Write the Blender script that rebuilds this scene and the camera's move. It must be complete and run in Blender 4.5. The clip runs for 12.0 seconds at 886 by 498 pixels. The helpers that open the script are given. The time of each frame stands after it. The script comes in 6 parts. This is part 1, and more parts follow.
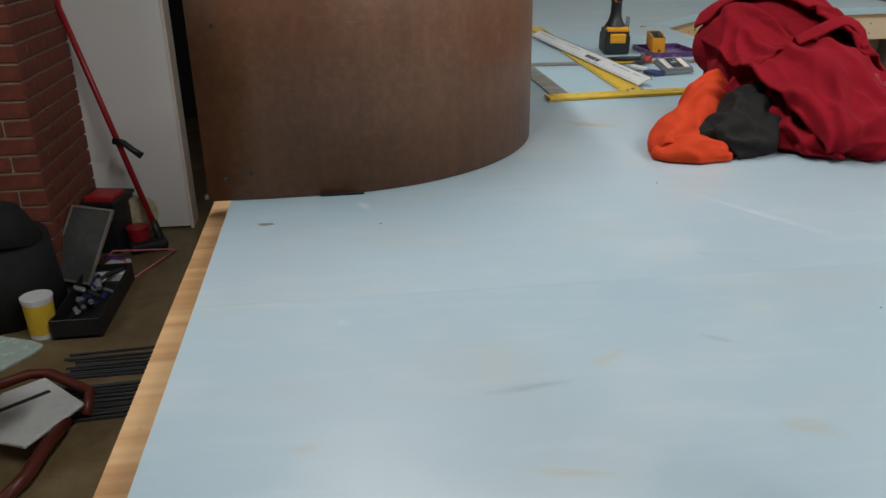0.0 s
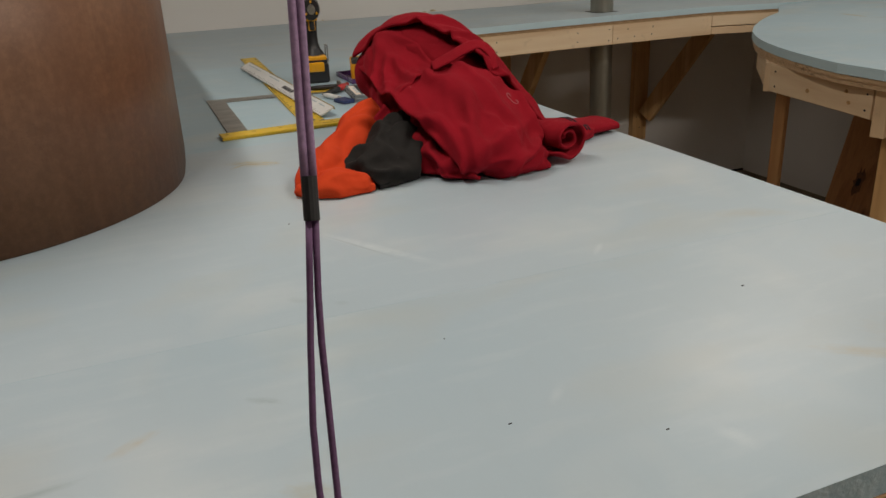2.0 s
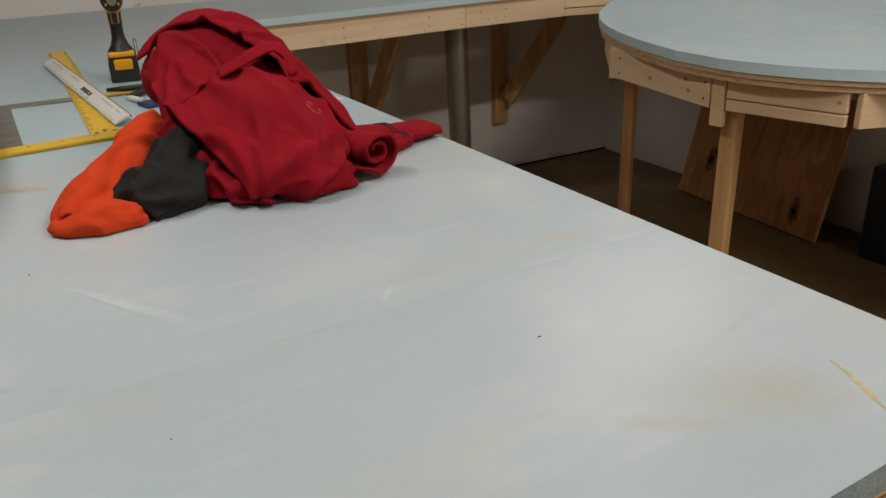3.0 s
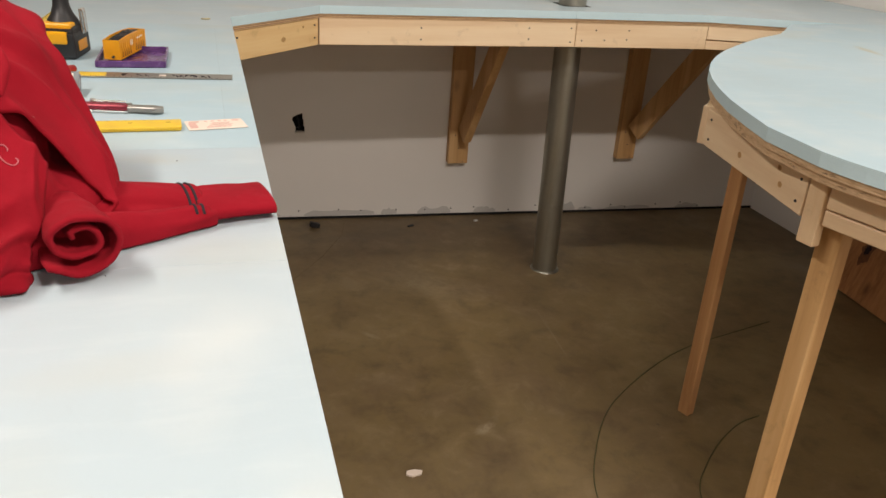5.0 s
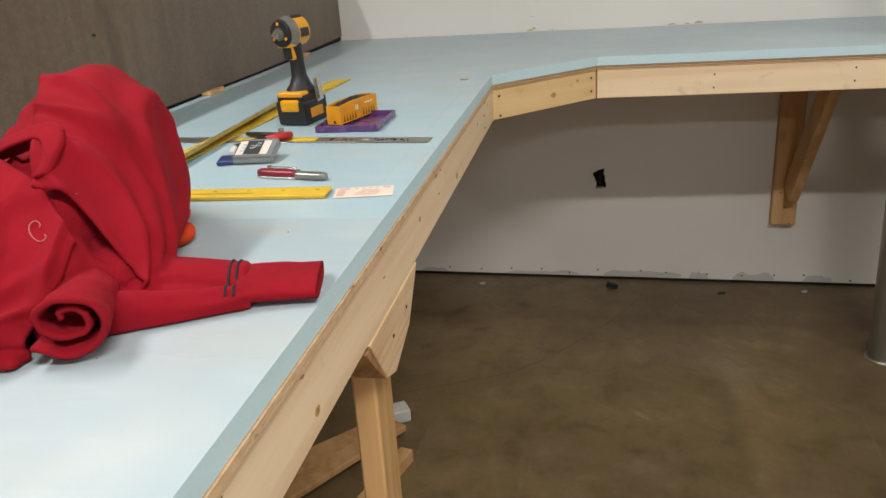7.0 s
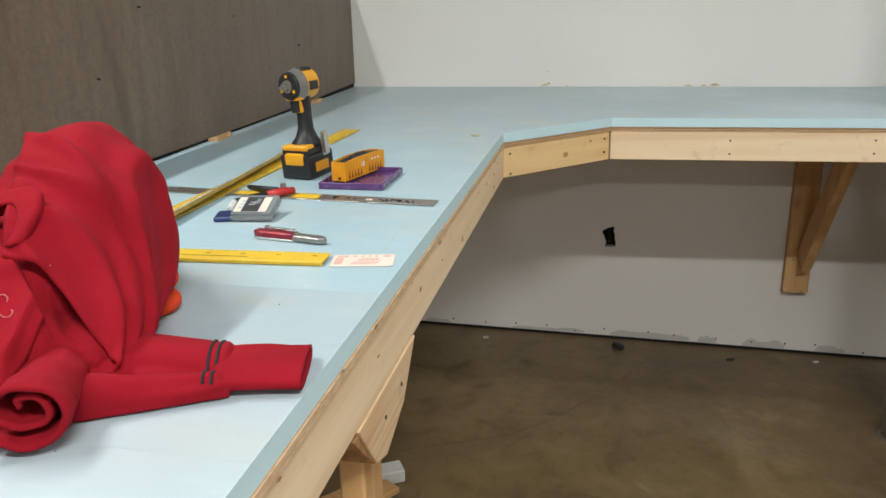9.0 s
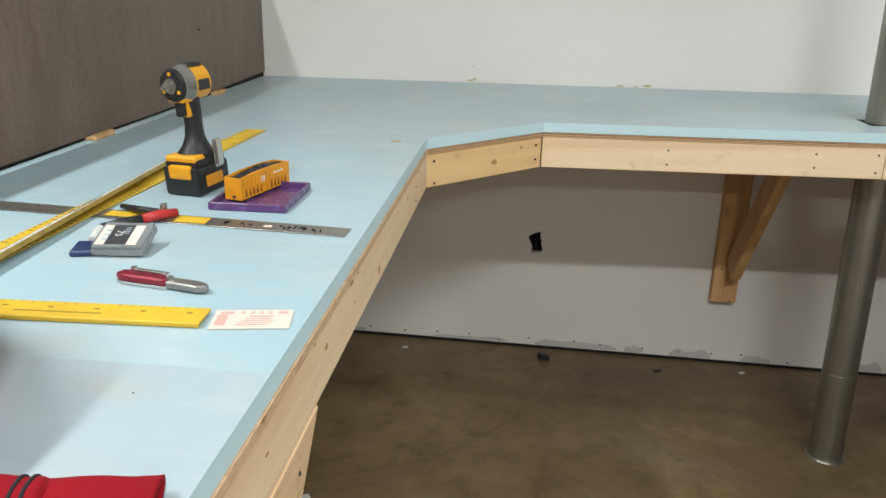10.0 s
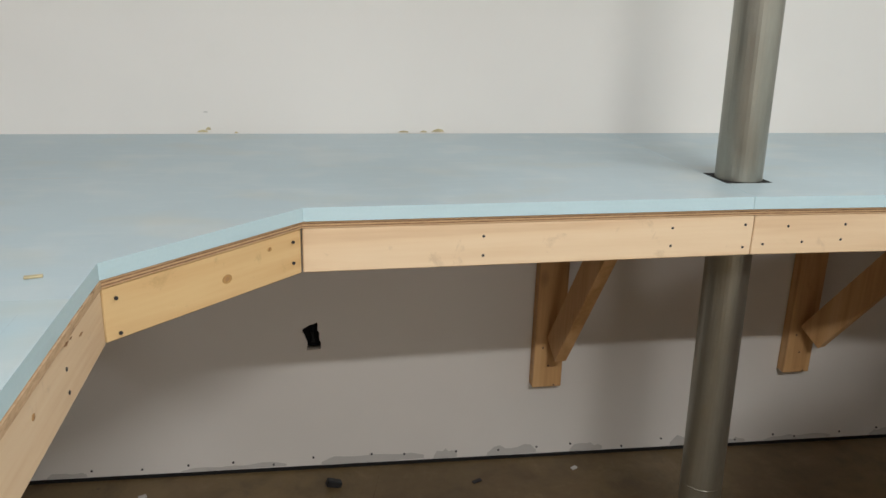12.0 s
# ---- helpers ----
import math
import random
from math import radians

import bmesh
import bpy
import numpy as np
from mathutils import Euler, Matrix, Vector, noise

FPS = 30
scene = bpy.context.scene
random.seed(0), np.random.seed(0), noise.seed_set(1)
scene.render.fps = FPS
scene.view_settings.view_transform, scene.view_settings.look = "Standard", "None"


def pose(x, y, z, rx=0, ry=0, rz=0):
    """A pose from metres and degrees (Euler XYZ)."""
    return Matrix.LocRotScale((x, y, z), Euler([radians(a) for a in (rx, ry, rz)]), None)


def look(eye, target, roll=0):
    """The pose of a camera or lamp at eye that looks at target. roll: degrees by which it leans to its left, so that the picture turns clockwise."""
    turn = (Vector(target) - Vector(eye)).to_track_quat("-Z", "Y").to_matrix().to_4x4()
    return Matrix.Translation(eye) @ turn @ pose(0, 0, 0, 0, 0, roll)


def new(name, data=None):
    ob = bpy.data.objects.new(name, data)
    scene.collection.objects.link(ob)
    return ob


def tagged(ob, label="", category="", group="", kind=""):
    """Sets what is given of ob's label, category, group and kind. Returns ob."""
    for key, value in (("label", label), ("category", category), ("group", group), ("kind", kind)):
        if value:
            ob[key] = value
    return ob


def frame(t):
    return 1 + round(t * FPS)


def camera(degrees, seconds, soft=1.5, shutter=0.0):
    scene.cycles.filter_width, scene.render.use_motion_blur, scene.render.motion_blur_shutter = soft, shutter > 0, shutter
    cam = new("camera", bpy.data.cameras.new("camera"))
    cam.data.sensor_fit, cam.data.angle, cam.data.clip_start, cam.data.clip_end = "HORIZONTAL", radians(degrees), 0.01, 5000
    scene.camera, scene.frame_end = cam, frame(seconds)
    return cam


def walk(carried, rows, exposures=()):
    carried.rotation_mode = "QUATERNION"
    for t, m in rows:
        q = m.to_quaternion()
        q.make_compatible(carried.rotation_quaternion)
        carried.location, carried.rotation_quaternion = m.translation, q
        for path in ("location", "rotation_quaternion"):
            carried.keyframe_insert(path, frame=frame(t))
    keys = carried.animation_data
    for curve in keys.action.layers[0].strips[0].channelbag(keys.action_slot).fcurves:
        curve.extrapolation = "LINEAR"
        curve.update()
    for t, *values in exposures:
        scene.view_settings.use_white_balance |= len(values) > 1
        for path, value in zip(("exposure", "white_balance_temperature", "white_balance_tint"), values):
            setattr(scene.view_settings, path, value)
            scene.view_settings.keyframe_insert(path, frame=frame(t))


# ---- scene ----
from mathutils.bvhtree import BVHTree

cam = camera(58.4, 12.0)
PATH = [
    (0, (0.701, 0.508, 1.324), (0.934, 2.341, 0.559), -0.9),
    (0.5, (0.771, 0.542, 1.321), (1.227, 2.329, 0.547), 0.5),
    (1, (0.794, 0.582, 1.328), (1.34, 2.336, 0.538), 0.7),
    (1.5, (0.849, 0.551, 1.342), (1.396, 2.307, 0.557), -1.2),
    (2, (0.935, 0.495, 1.337), (1.622, 2.223, 0.602), -2.6),
    (2.5, (1.012, 0.472, 1.34), (1.86, 2.119, 0.585), -3.3),
    (3, (1.101, 0.572, 1.349), (2.027, 2.155, 0.551), -2.1),
    (3.5, (1.2, 0.72, 1.361), (2.126, 2.318, 0.594), -0.0),
    (5.3, (1.75, 0.855, 1.327), (2.167, 2.623, 0.49), 2.0),
    (5.5, (1.788, 0.869, 1.324), (2.098, 2.657, 0.485), -0.0),
    (6, (1.933, 0.968, 1.304), (1.797, 2.804, 0.524), -2.7),
    (6.5, (1.994, 0.986, 1.315), (1.671, 2.824, 0.597), -3.3),
    (6.7, (2.0, 0.987, 1.314), (1.643, 2.825, 0.611), -3.9),
    (8.3, (2.007, 1.037, 1.312), (1.594, 2.858, 0.596), -2.8),
    (8.5, (2.001, 1.036, 1.317), (1.593, 2.868, 0.626), -2.3),
    (9, (1.999, 1.061, 1.339), (1.61, 2.926, 0.73), -1.3),
    (9.5, (2.012, 1.103, 1.35), (1.666, 2.977, 0.746), -0.4),
    (10, (1.965, 1.277, 1.352), (1.778, 3.16, 0.704), 1.2),
    (10.5, (1.961, 1.453, 1.343), (1.878, 3.351, 0.717), -0.4),
    (11, (2.04, 1.658, 1.345), (1.94, 3.563, 0.743), -0.8),
    (11.5, (2.054, 1.841, 1.336), (2.057, 3.757, 0.761), 0.2),
    (12, (2.017, 2.008, 1.348), (2.362, 3.885, 0.749), 1.6),
]
EXPOSURES = [(0, -1.07, 6050, 6), (0.5, -1.26, 6400, 9), (1.5, -1.37, 6900, 11), (2.5, -1.31, 7150, 12), (3.5, -1.02, 7100, 13), (5.5, -0.17, 7200, 14), (6.5, -0.32, 6800, 10), (8.5, -0.28, 6350, 5), (9.5, -0.10, 6250, 4), (11, -0.08, 6200, 5), (12, -0.14, 6350, 8)]
walk(cam, [(t, look(eye, target, roll)) for t, eye, target, roll in PATH], EXPOSURES)
# ---------------------------------------------------------------- light and exposure
world = bpy.data.worlds.new("world")
scene.world = world
world.use_nodes = True
world.node_tree.nodes["Background"].inputs[0].default_value = (0.9, 0.95, 1.0, 1)
world.node_tree.nodes["Background"].inputs[1].default_value = 0.02


def tube_light(name, x, y, z, watts, long_x, long_y, colour=(1.0, 0.965, 0.93)):
    """A ceiling strip fixture; it shines downwards."""
    lamp = bpy.data.lights.new(name, "AREA")
    lamp.shape, lamp.size, lamp.size_y, lamp.energy, lamp.color = "RECTANGLE", long_x, long_y, watts, colour
    ob = new(name, lamp)
    ob.matrix_basis = pose(x, y, z)
    return ob


CEILING = 3.10
tube_light("ceiling_light", 2.65, 0.32, CEILING - 0.06, 92, 1.2, 0.12)
tube_light("ceiling_light", 2.70, -3.34, CEILING - 0.06, 110, 1.2, 0.12)
tube_light("hanging_light", 0.74, 1.75, 2.49, 36, 0.06, 1.2)
# Lamp added out of view to brighten the brick pier and west side.
tube_light("hanging_light", -1.60, 1.70, 2.49, 24, 0.14, 1.2)
tube_light("hanging_light", 3.30, 2.75, 2.49, 16, 0.9, 0.12)


# ---------------------------------------------------------------- building helpers
def mesh_of(bm, name, smooth=False):
    me = bpy.data.meshes.new(name)
    bmesh.ops.recalc_face_normals(bm, faces=bm.faces)
    bm.to_mesh(me)
    bm.free()
    if smooth:
        for p in me.polygons:
            p.use_smooth = True
    return me


def thing(name, x, y, z, label, category, group="", kind=""):
    """An Empty at the thing's base, which parents its parts."""
    ob = new(name)
    ob.empty_display_size = 0.05
    ob.matrix_basis = Matrix.Translation((x, y, z))
    return tagged(ob, label, category, group, kind)


def part(name, bm, material, parent, label="", smooth=False, kind=""):
    """Links a bmesh, built in world coordinates, as one mesh under a thing or a part."""
    ob = new(name, mesh_of(bm, name, smooth))
    ob.data.materials.append(material)
    ob.parent = parent
    root = parent
    while root.parent:
        root = root.parent
    ob.matrix_parent_inverse = root.matrix_basis.inverted()
    if parent is not root:
        ob.matrix_parent_inverse = Matrix()
    return tagged(ob, label, kind=kind)


def solid(name, bm, material, label, category="", kind="", group="", smooth=False):
    """A thing of one mesh."""
    ob = new(name, mesh_of(bm, name, smooth))
    ob.data.materials.append(material)
    return tagged(ob, label, category, group, kind)


def bevelled(bm, r, seg=1):
    if r > 0:
        bmesh.ops.bevel(bm, geom=list(bm.edges), offset=r, segments=seg, affect="EDGES", profile=0.6, clamp_overlap=True)
    return bm


def box(x0, x1, y0, y1, z0, z1, r=0.0, seg=1):
    bm = bmesh.new()
    bmesh.ops.create_cube(bm, size=1, matrix=Matrix.Translation(((x0 + x1) / 2, (y0 + y1) / 2, (z0 + z1) / 2)) @ Matrix.Diagonal((x1 - x0, y1 - y0, z1 - z0, 1)))
    return bevelled(bm, r, seg)


def obox(m, sx, sy, sz, r=0.0, seg=1):
    """A box of those sizes, centred at the pose m."""
    bm = bmesh.new()
    bmesh.ops.create_cube(bm, size=1, matrix=Matrix.Diagonal((sx, sy, sz, 1)))
    bevelled(bm, r, seg)
    bm.transform(m)
    return bm


def joined(*bms):
    out = bmesh.new()
    for b in bms:
        me = bpy.data.meshes.new("tmp")
        b.to_mesh(me)
        b.free()
        out.from_mesh(me)
        bpy.data.meshes.remove(me)
    return out


def prism(poly, z0, z1, r=0.0, m=None):
    """A polygon in the xy plane, raised from z0 to z1; m: a pose to put it at."""
    bm = bmesh.new()
    low = [bm.verts.new((x, y, z0)) for x, y in poly]
    high = [bm.verts.new((x, y, z1)) for x, y in poly]
    n = len(poly)
    bm.faces.new(low[::-1])
    bm.faces.new(high)
    for i in range(n):
        bm.faces.new((low[i], low[(i + 1) % n], high[(i + 1) % n], high[i]))
    bevelled(bm, r)
    if m is not None:
        bm.transform(m)
    return bm


def rod(p0, p1, r0, r1=None, seg=16):
    """A round bar from p0 to p1."""
    a, b = Vector(p0), Vector(p1)
    bm = bmesh.new()
    bmesh.ops.create_cone(bm, cap_ends=True, segments=seg, radius1=r0, radius2=r0 if r1 is None else r1, depth=(b - a).length,
                          matrix=Matrix.Translation((a + b) / 2) @ (b - a).to_track_quat("Z", "Y").to_matrix().to_4x4())
    return bm


def tube(points, radius, seg=8, flat=1.0, closed=False):
    """A round cord along points; flat squashes it in z."""
    pts = [Vector(p) for p in points]
    rad = radius if isinstance(radius, (list, tuple)) else [radius] * len(pts)
    bm = bmesh.new()
    rings = []
    for i, p in enumerate(pts):
        d = (pts[min(i + 1, len(pts) - 1)] - pts[max(i - 1, 0)]).normalized()
        side = d.cross(Vector((0, 0, 1)))
        side = Vector((1, 0, 0)) if side.length < 1e-3 else side.normalized()
        up = side.cross(d).normalized()
        rings.append([bm.verts.new(p + side * math.cos(2 * math.pi * k / seg) * rad[i] + up * math.sin(2 * math.pi * k / seg) * rad[i] * flat) for k in range(seg)])
    for a, b in zip(rings, rings[1:]):
        for k in range(seg):
            bm.faces.new((a[k], a[(k + 1) % seg], b[(k + 1) % seg], b[k]))
    bm.faces.new(rings[0][::-1])
    bm.faces.new(rings[-1])
    return bm


def sheet(path, z0, z1, thick):
    """A standing panel of that thickness along a line in plan."""
    pts = [Vector((x, y, 0)) for x, y in path]
    bm = bmesh.new()
    cols = []
    for i, p in enumerate(pts):
        d = (pts[min(i + 1, len(pts) - 1)] - pts[max(i - 1, 0)]).normalized()
        nrm = Vector((-d.y, d.x, 0)) * thick
        cols.append([bm.verts.new(q) for q in ((p.x, p.y, z0), (p.x, p.y, z1), (p.x + nrm.x, p.y + nrm.y, z1), (p.x + nrm.x, p.y + nrm.y, z0))])
    for a, b in zip(cols, cols[1:]):
        for k in range(4):
            bm.faces.new((a[k], a[(k + 1) % 4], b[(k + 1) % 4], b[k]))
    bm.faces.new(cols[0])
    bm.faces.new(cols[-1][::-1])
    return bm


def arc(cx, cy, r, a0, a1, n):
    return [(cx + r * math.cos(radians(a0 + (a1 - a0) * i / n)), cy + r * math.sin(radians(a0 + (a1 - a0) * i / n))) for i in range(n + 1)]


# ---------------------------------------------------------------- materials
class Nodes:
    """A small writer of node materials."""

    def __init__(self, name):
        self.m = bpy.data.materials.new(name)
        self.m.use_nodes = True
        self.t = self.m.node_tree
        self.b = self.t.nodes["Principled BSDF"]
        self.coords = self.t.nodes.new("ShaderNodeTexCoord")

    def node(self, kind, **inputs):
        n = self.t.nodes.new(kind)
        for k, v in inputs.items():
            self.put(n.inputs[k.replace("_", " ")], v)
        return n

    def put(self, socket, v):
        if isinstance(v, bpy.types.NodeSocket):
            self.t.links.new(v, socket)
        else:
            socket.default_value = v

    def space(self, sx=1.0, sy=1.0, sz=1.0, vary=0.0):
        """Object coordinates, stretched; vary: shifted for each object."""
        m = self.node("ShaderNodeMapping")
        m.inputs["Scale"].default_value = (sx, sy, sz)
        self.t.links.new(self.coords.outputs["Object"], m.inputs["Vector"])
        if vary:
            info = self.node("ShaderNodeObjectInfo")
            mul = self.node("ShaderNodeVectorMath")
            mul.operation = "SCALE"
            comb = self.node("ShaderNodeCombineXYZ", X=info.outputs["Random"], Y=info.outputs["Random"], Z=info.outputs["Random"])
            self.t.links.new(comb.outputs[0], mul.inputs[0])
            mul.inputs["Scale"].default_value = vary
            self.t.links.new(mul.outputs[0], m.inputs["Location"])
        return m.outputs[0]

    def noise(self, vector, scale, detail=4.0, rough=0.55, distort=0.0):
        n = self.node("ShaderNodeTexNoise", Vector=vector, Scale=scale, Detail=detail, Roughness=rough, Distortion=distort)
        return n.outputs["Fac"]

    def ramp(self, fac, *stops):
        n = self.node("ShaderNodeValToRGB", Fac=fac)
        e = n.color_ramp.elements
        while len(e) < len(stops):
            e.new(0.5)
        for el, (p, c) in zip(e, stops):
            el.position, el.color = p, (*c, 1) if len(c) == 3 else c
        return n.outputs[0]

    def level(self, fac, lo, hi, a=0.0, b=1.0):
        n = self.node("ShaderNodeMapRange", Value=fac)
        for k, v in zip(("From Min", "From Max", "To Min", "To Max"), (lo, hi, a, b)):
            n.inputs[k].default_value = v
        return n.outputs[0]

    def mix(self, fac, a, b, mode="MIX"):
        n = self.node("ShaderNodeMix")
        n.data_type, n.blend_type = "RGBA", mode
        self.put(n.inputs[0], fac)
        for s, v in ((n.inputs[6], a), (n.inputs[7], b)):
            self.put(s, (*v, 1) if isinstance(v, tuple) and len(v) == 3 else v)
        return n.outputs[2]

    def math(self, op, a, b=0.0):
        n = self.node("ShaderNodeMath")
        n.operation = op
        self.put(n.inputs[0], a)
        self.put(n.inputs[1], b)
        return n.outputs[0]

    def bump(self, height, strength=0.2, distance=0.002, after=None):
        n = self.node("ShaderNodeBump", Height=height, Strength=strength, Distance=distance)
        if after is not None:
            self.t.links.new(after, n.inputs["Normal"])
        return n.outputs[0]

    def smear(self, colour, a, b, width, paint, strength, seed=0.0, level=1.0):
        """A soft-edged stain from a to b lying at that level, broken up by grain."""
        m = self.node("ShaderNodeMapping")
        m.vector_type = "TEXTURE"
        m.inputs["Location"].default_value = ((a[0] + b[0]) / 2, (a[1] + b[1]) / 2, level)
        m.inputs["Rotation"].default_value = (0, 0, math.atan2(b[1] - a[1], b[0] - a[0]))
        m.inputs["Scale"].default_value = (math.dist(a, b) / 2 + width / 2, width, 1.0)
        self.t.links.new(self.coords.outputs["Object"], m.inputs["Vector"])
        shake = self.node("ShaderNodeTexNoise", Vector=m.outputs[0], Scale=1.3, Detail=4.0, Distortion=seed)
        add = self.node("ShaderNodeVectorMath")
        add.operation = "ADD"
        sub = self.node("ShaderNodeVectorMath")
        sub.operation = "SUBTRACT"
        self.t.links.new(shake.outputs["Color"], sub.inputs[0])
        sub.inputs[1].default_value = (0.5, 0.5, 0.5)
        self.t.links.new(m.outputs[0], add.inputs[0])
        self.t.links.new(sub.outputs[0], add.inputs[1])
        far = self.node("ShaderNodeVectorMath")
        far.operation = "LENGTH"
        self.t.links.new(add.outputs[0], far.inputs[0])
        grain = self.noise(self.space(), 55.0, 4, 0.6)
        return self.mix(self.math("MULTIPLY", self.level(far.outputs["Value"], 1.0, 0.15, 0, strength), self.level(grain, 0.3, 0.6, 0.4, 1.0)), colour, paint)

    def done(self, colour, rough=0.5, metal=0.0, normal=None, specular=None):
        self.put(self.b.inputs["Base Color"], (*colour, 1) if isinstance(colour, tuple) and len(colour) == 3 else colour)
        self.put(self.b.inputs["Roughness"], rough)
        self.put(self.b.inputs["Metallic"], metal)
        if specular is not None:
            self.b.inputs["Specular IOR Level"].default_value = specular
        if normal is not None:
            self.t.links.new(normal, self.b.inputs["Normal"])
        return self.m


def plain(name, colour, rough=0.5, metal=0.0, vary=0.12, scale=40.0):
    """A nearly plain surface with slight unevenness of tone and gloss."""
    n = Nodes(name)
    v = n.space()
    f = n.noise(v, scale, 5)
    dark = tuple(c * (1 - vary) for c in colour)
    light = tuple(min(1, c * (1 + vary)) for c in colour)
    col = n.ramp(f, (0.3, dark), (0.7, light))
    return n.done(col, n.level(f, 0.3, 0.7, max(0.02, rough - 0.06), rough + 0.06), metal, n.bump(n.noise(v, scale * 6, 3), 0.08, 0.001))


def foam(name, base, pale, rough, smears=()):
    """Extruded foam board: pale blue skin with scuffs, smudges and tan glue marks."""
    n = Nodes(name)
    v = n.space(vary=6.3)
    large = n.noise(v, 1.6, 2, 0.5)
    mid = n.noise(v, 7.0, 2, 0.5)
    soft = n.noise(n.space(1.0, 0.6, 1.0, vary=2.7), 3.2, 2, 0.5)
    fine = n.noise(v, 160.0, 3)
    col = n.mix(n.level(large, 0.35, 0.7), base, pale)
    col = n.mix(n.level(mid, 0.52, 0.80, 0, 0.40), col, (0.62, 0.645, 0.63))
    col = n.mix(n.level(soft, 0.54, 0.74, 0, 0.34), col, tuple(c * k for c, k in zip(base, (0.92, 0.86, 0.82))))
    scr = n.noise(n.space(3.0, 13.0, 3.0, vary=3.7), 3.0, 4, 0.6, 0.0)
    col = n.mix(n.level(scr, 0.52, 0.88, 0, 0.20), col, (0.72, 0.75, 0.75))
    scr2 = n.noise(n.space(14.0, 4.0, 4.0, vary=8.1), 2.4, 4, 0.6, 0.0)
    col = n.mix(n.level(scr2, 0.54, 0.90, 0, 0.14), col, (0.36, 0.41, 0.42))
    tan = n.noise(n.space(1.0, 1.7, 1.0, vary=4.3), 4.5, 2, 0.5)
    col = n.mix(n.level(tan, 0.54, 0.86, 0, 0.34), col, (0.52, 0.48, 0.37))
    for i, (a, b, width, paint, strength) in enumerate(smears):
        col = n.smear(col, a, b, width, paint, strength, 0.3 + 0.37 * i)
    return n.done(col, rough + 0.04, 0.0, n.bump(fine, 0.10, 0.0006), 0.5)


def wood(name, along, pale, mid, dark, rough=0.55, rings=34.0):
    """Sawn softwood with its grain along x, y or z, knots and mill marks."""
    n = Nodes(name)
    s = [9.0, 9.0, 9.0]
    s["xyz".index(along)] = 0.55
    v = n.space(*s, vary=11.0)
    warp = n.noise(v, 1.2, 3, 0.5, 0.6)
    wav = n.math("SINE", n.math("MULTIPLY", warp, rings))
    grain = n.noise(n.space(*[k * 14 for k in s], vary=5.0), 1.0, 4)
    f = n.math("ADD", n.math("MULTIPLY", n.level(wav, -1, 1), 0.5), n.math("MULTIPLY", grain, 0.5))
    col = n.ramp(f, (0.2, pale), (0.55, mid), (0.9, dark))
    k = [5.0, 5.0, 5.0]
    k["xyz".index(along)] = 2.4
    vor = n.node("ShaderNodeTexVoronoi", Vector=n.space(*k, vary=13.0), Scale=1.0)
    col = n.mix(n.level(vor.outputs["Distance"], 0.03, 0.10, 0.85, 0.0), col, tuple(c * 0.45 for c in dark))
    blot = n.noise(n.space(vary=3.0), 6.0, 3)
    col = n.mix(n.level(blot, 0.45, 0.75, 0, 0.3), col, mid)
    grime = n.noise(n.space(1.0, 1.0, 1.0, vary=17.0), 17.0, 6, 0.72, 0.4)
    col = n.mix(n.level(grime, 0.60, 0.78, 0, 0.45), col, tuple(c * 0.55 for c in dark))
    return n.done(col, n.level(grain, 0.3, 0.7, rough - 0.08, rough + 0.1), 0, n.bump(f, 0.12, 0.0008))


def ply_edge(name):
    """The layered edge of plywood."""
    n = Nodes(name)
    v = n.space()
    sep = n.node("ShaderNodeSeparateXYZ", Vector=v)
    bands = n.math("SINE", n.math("MULTIPLY", sep.outputs["Z"], 1300.0))
    ruff = n.noise(n.space(60, 60, 300), 1.0, 4)
    f = n.math("ADD", n.math("MULTIPLY", n.level(bands, -1, 1), 0.6), n.math("MULTIPLY", ruff, 0.5))
    col = n.ramp(f, (0.2, (0.16, 0.085, 0.04)), (0.5, (0.45, 0.27, 0.14)), (0.85, (0.62, 0.42, 0.24)))
    return n.done(col, 0.75, 0, n.bump(f, 0.5, 0.0015))


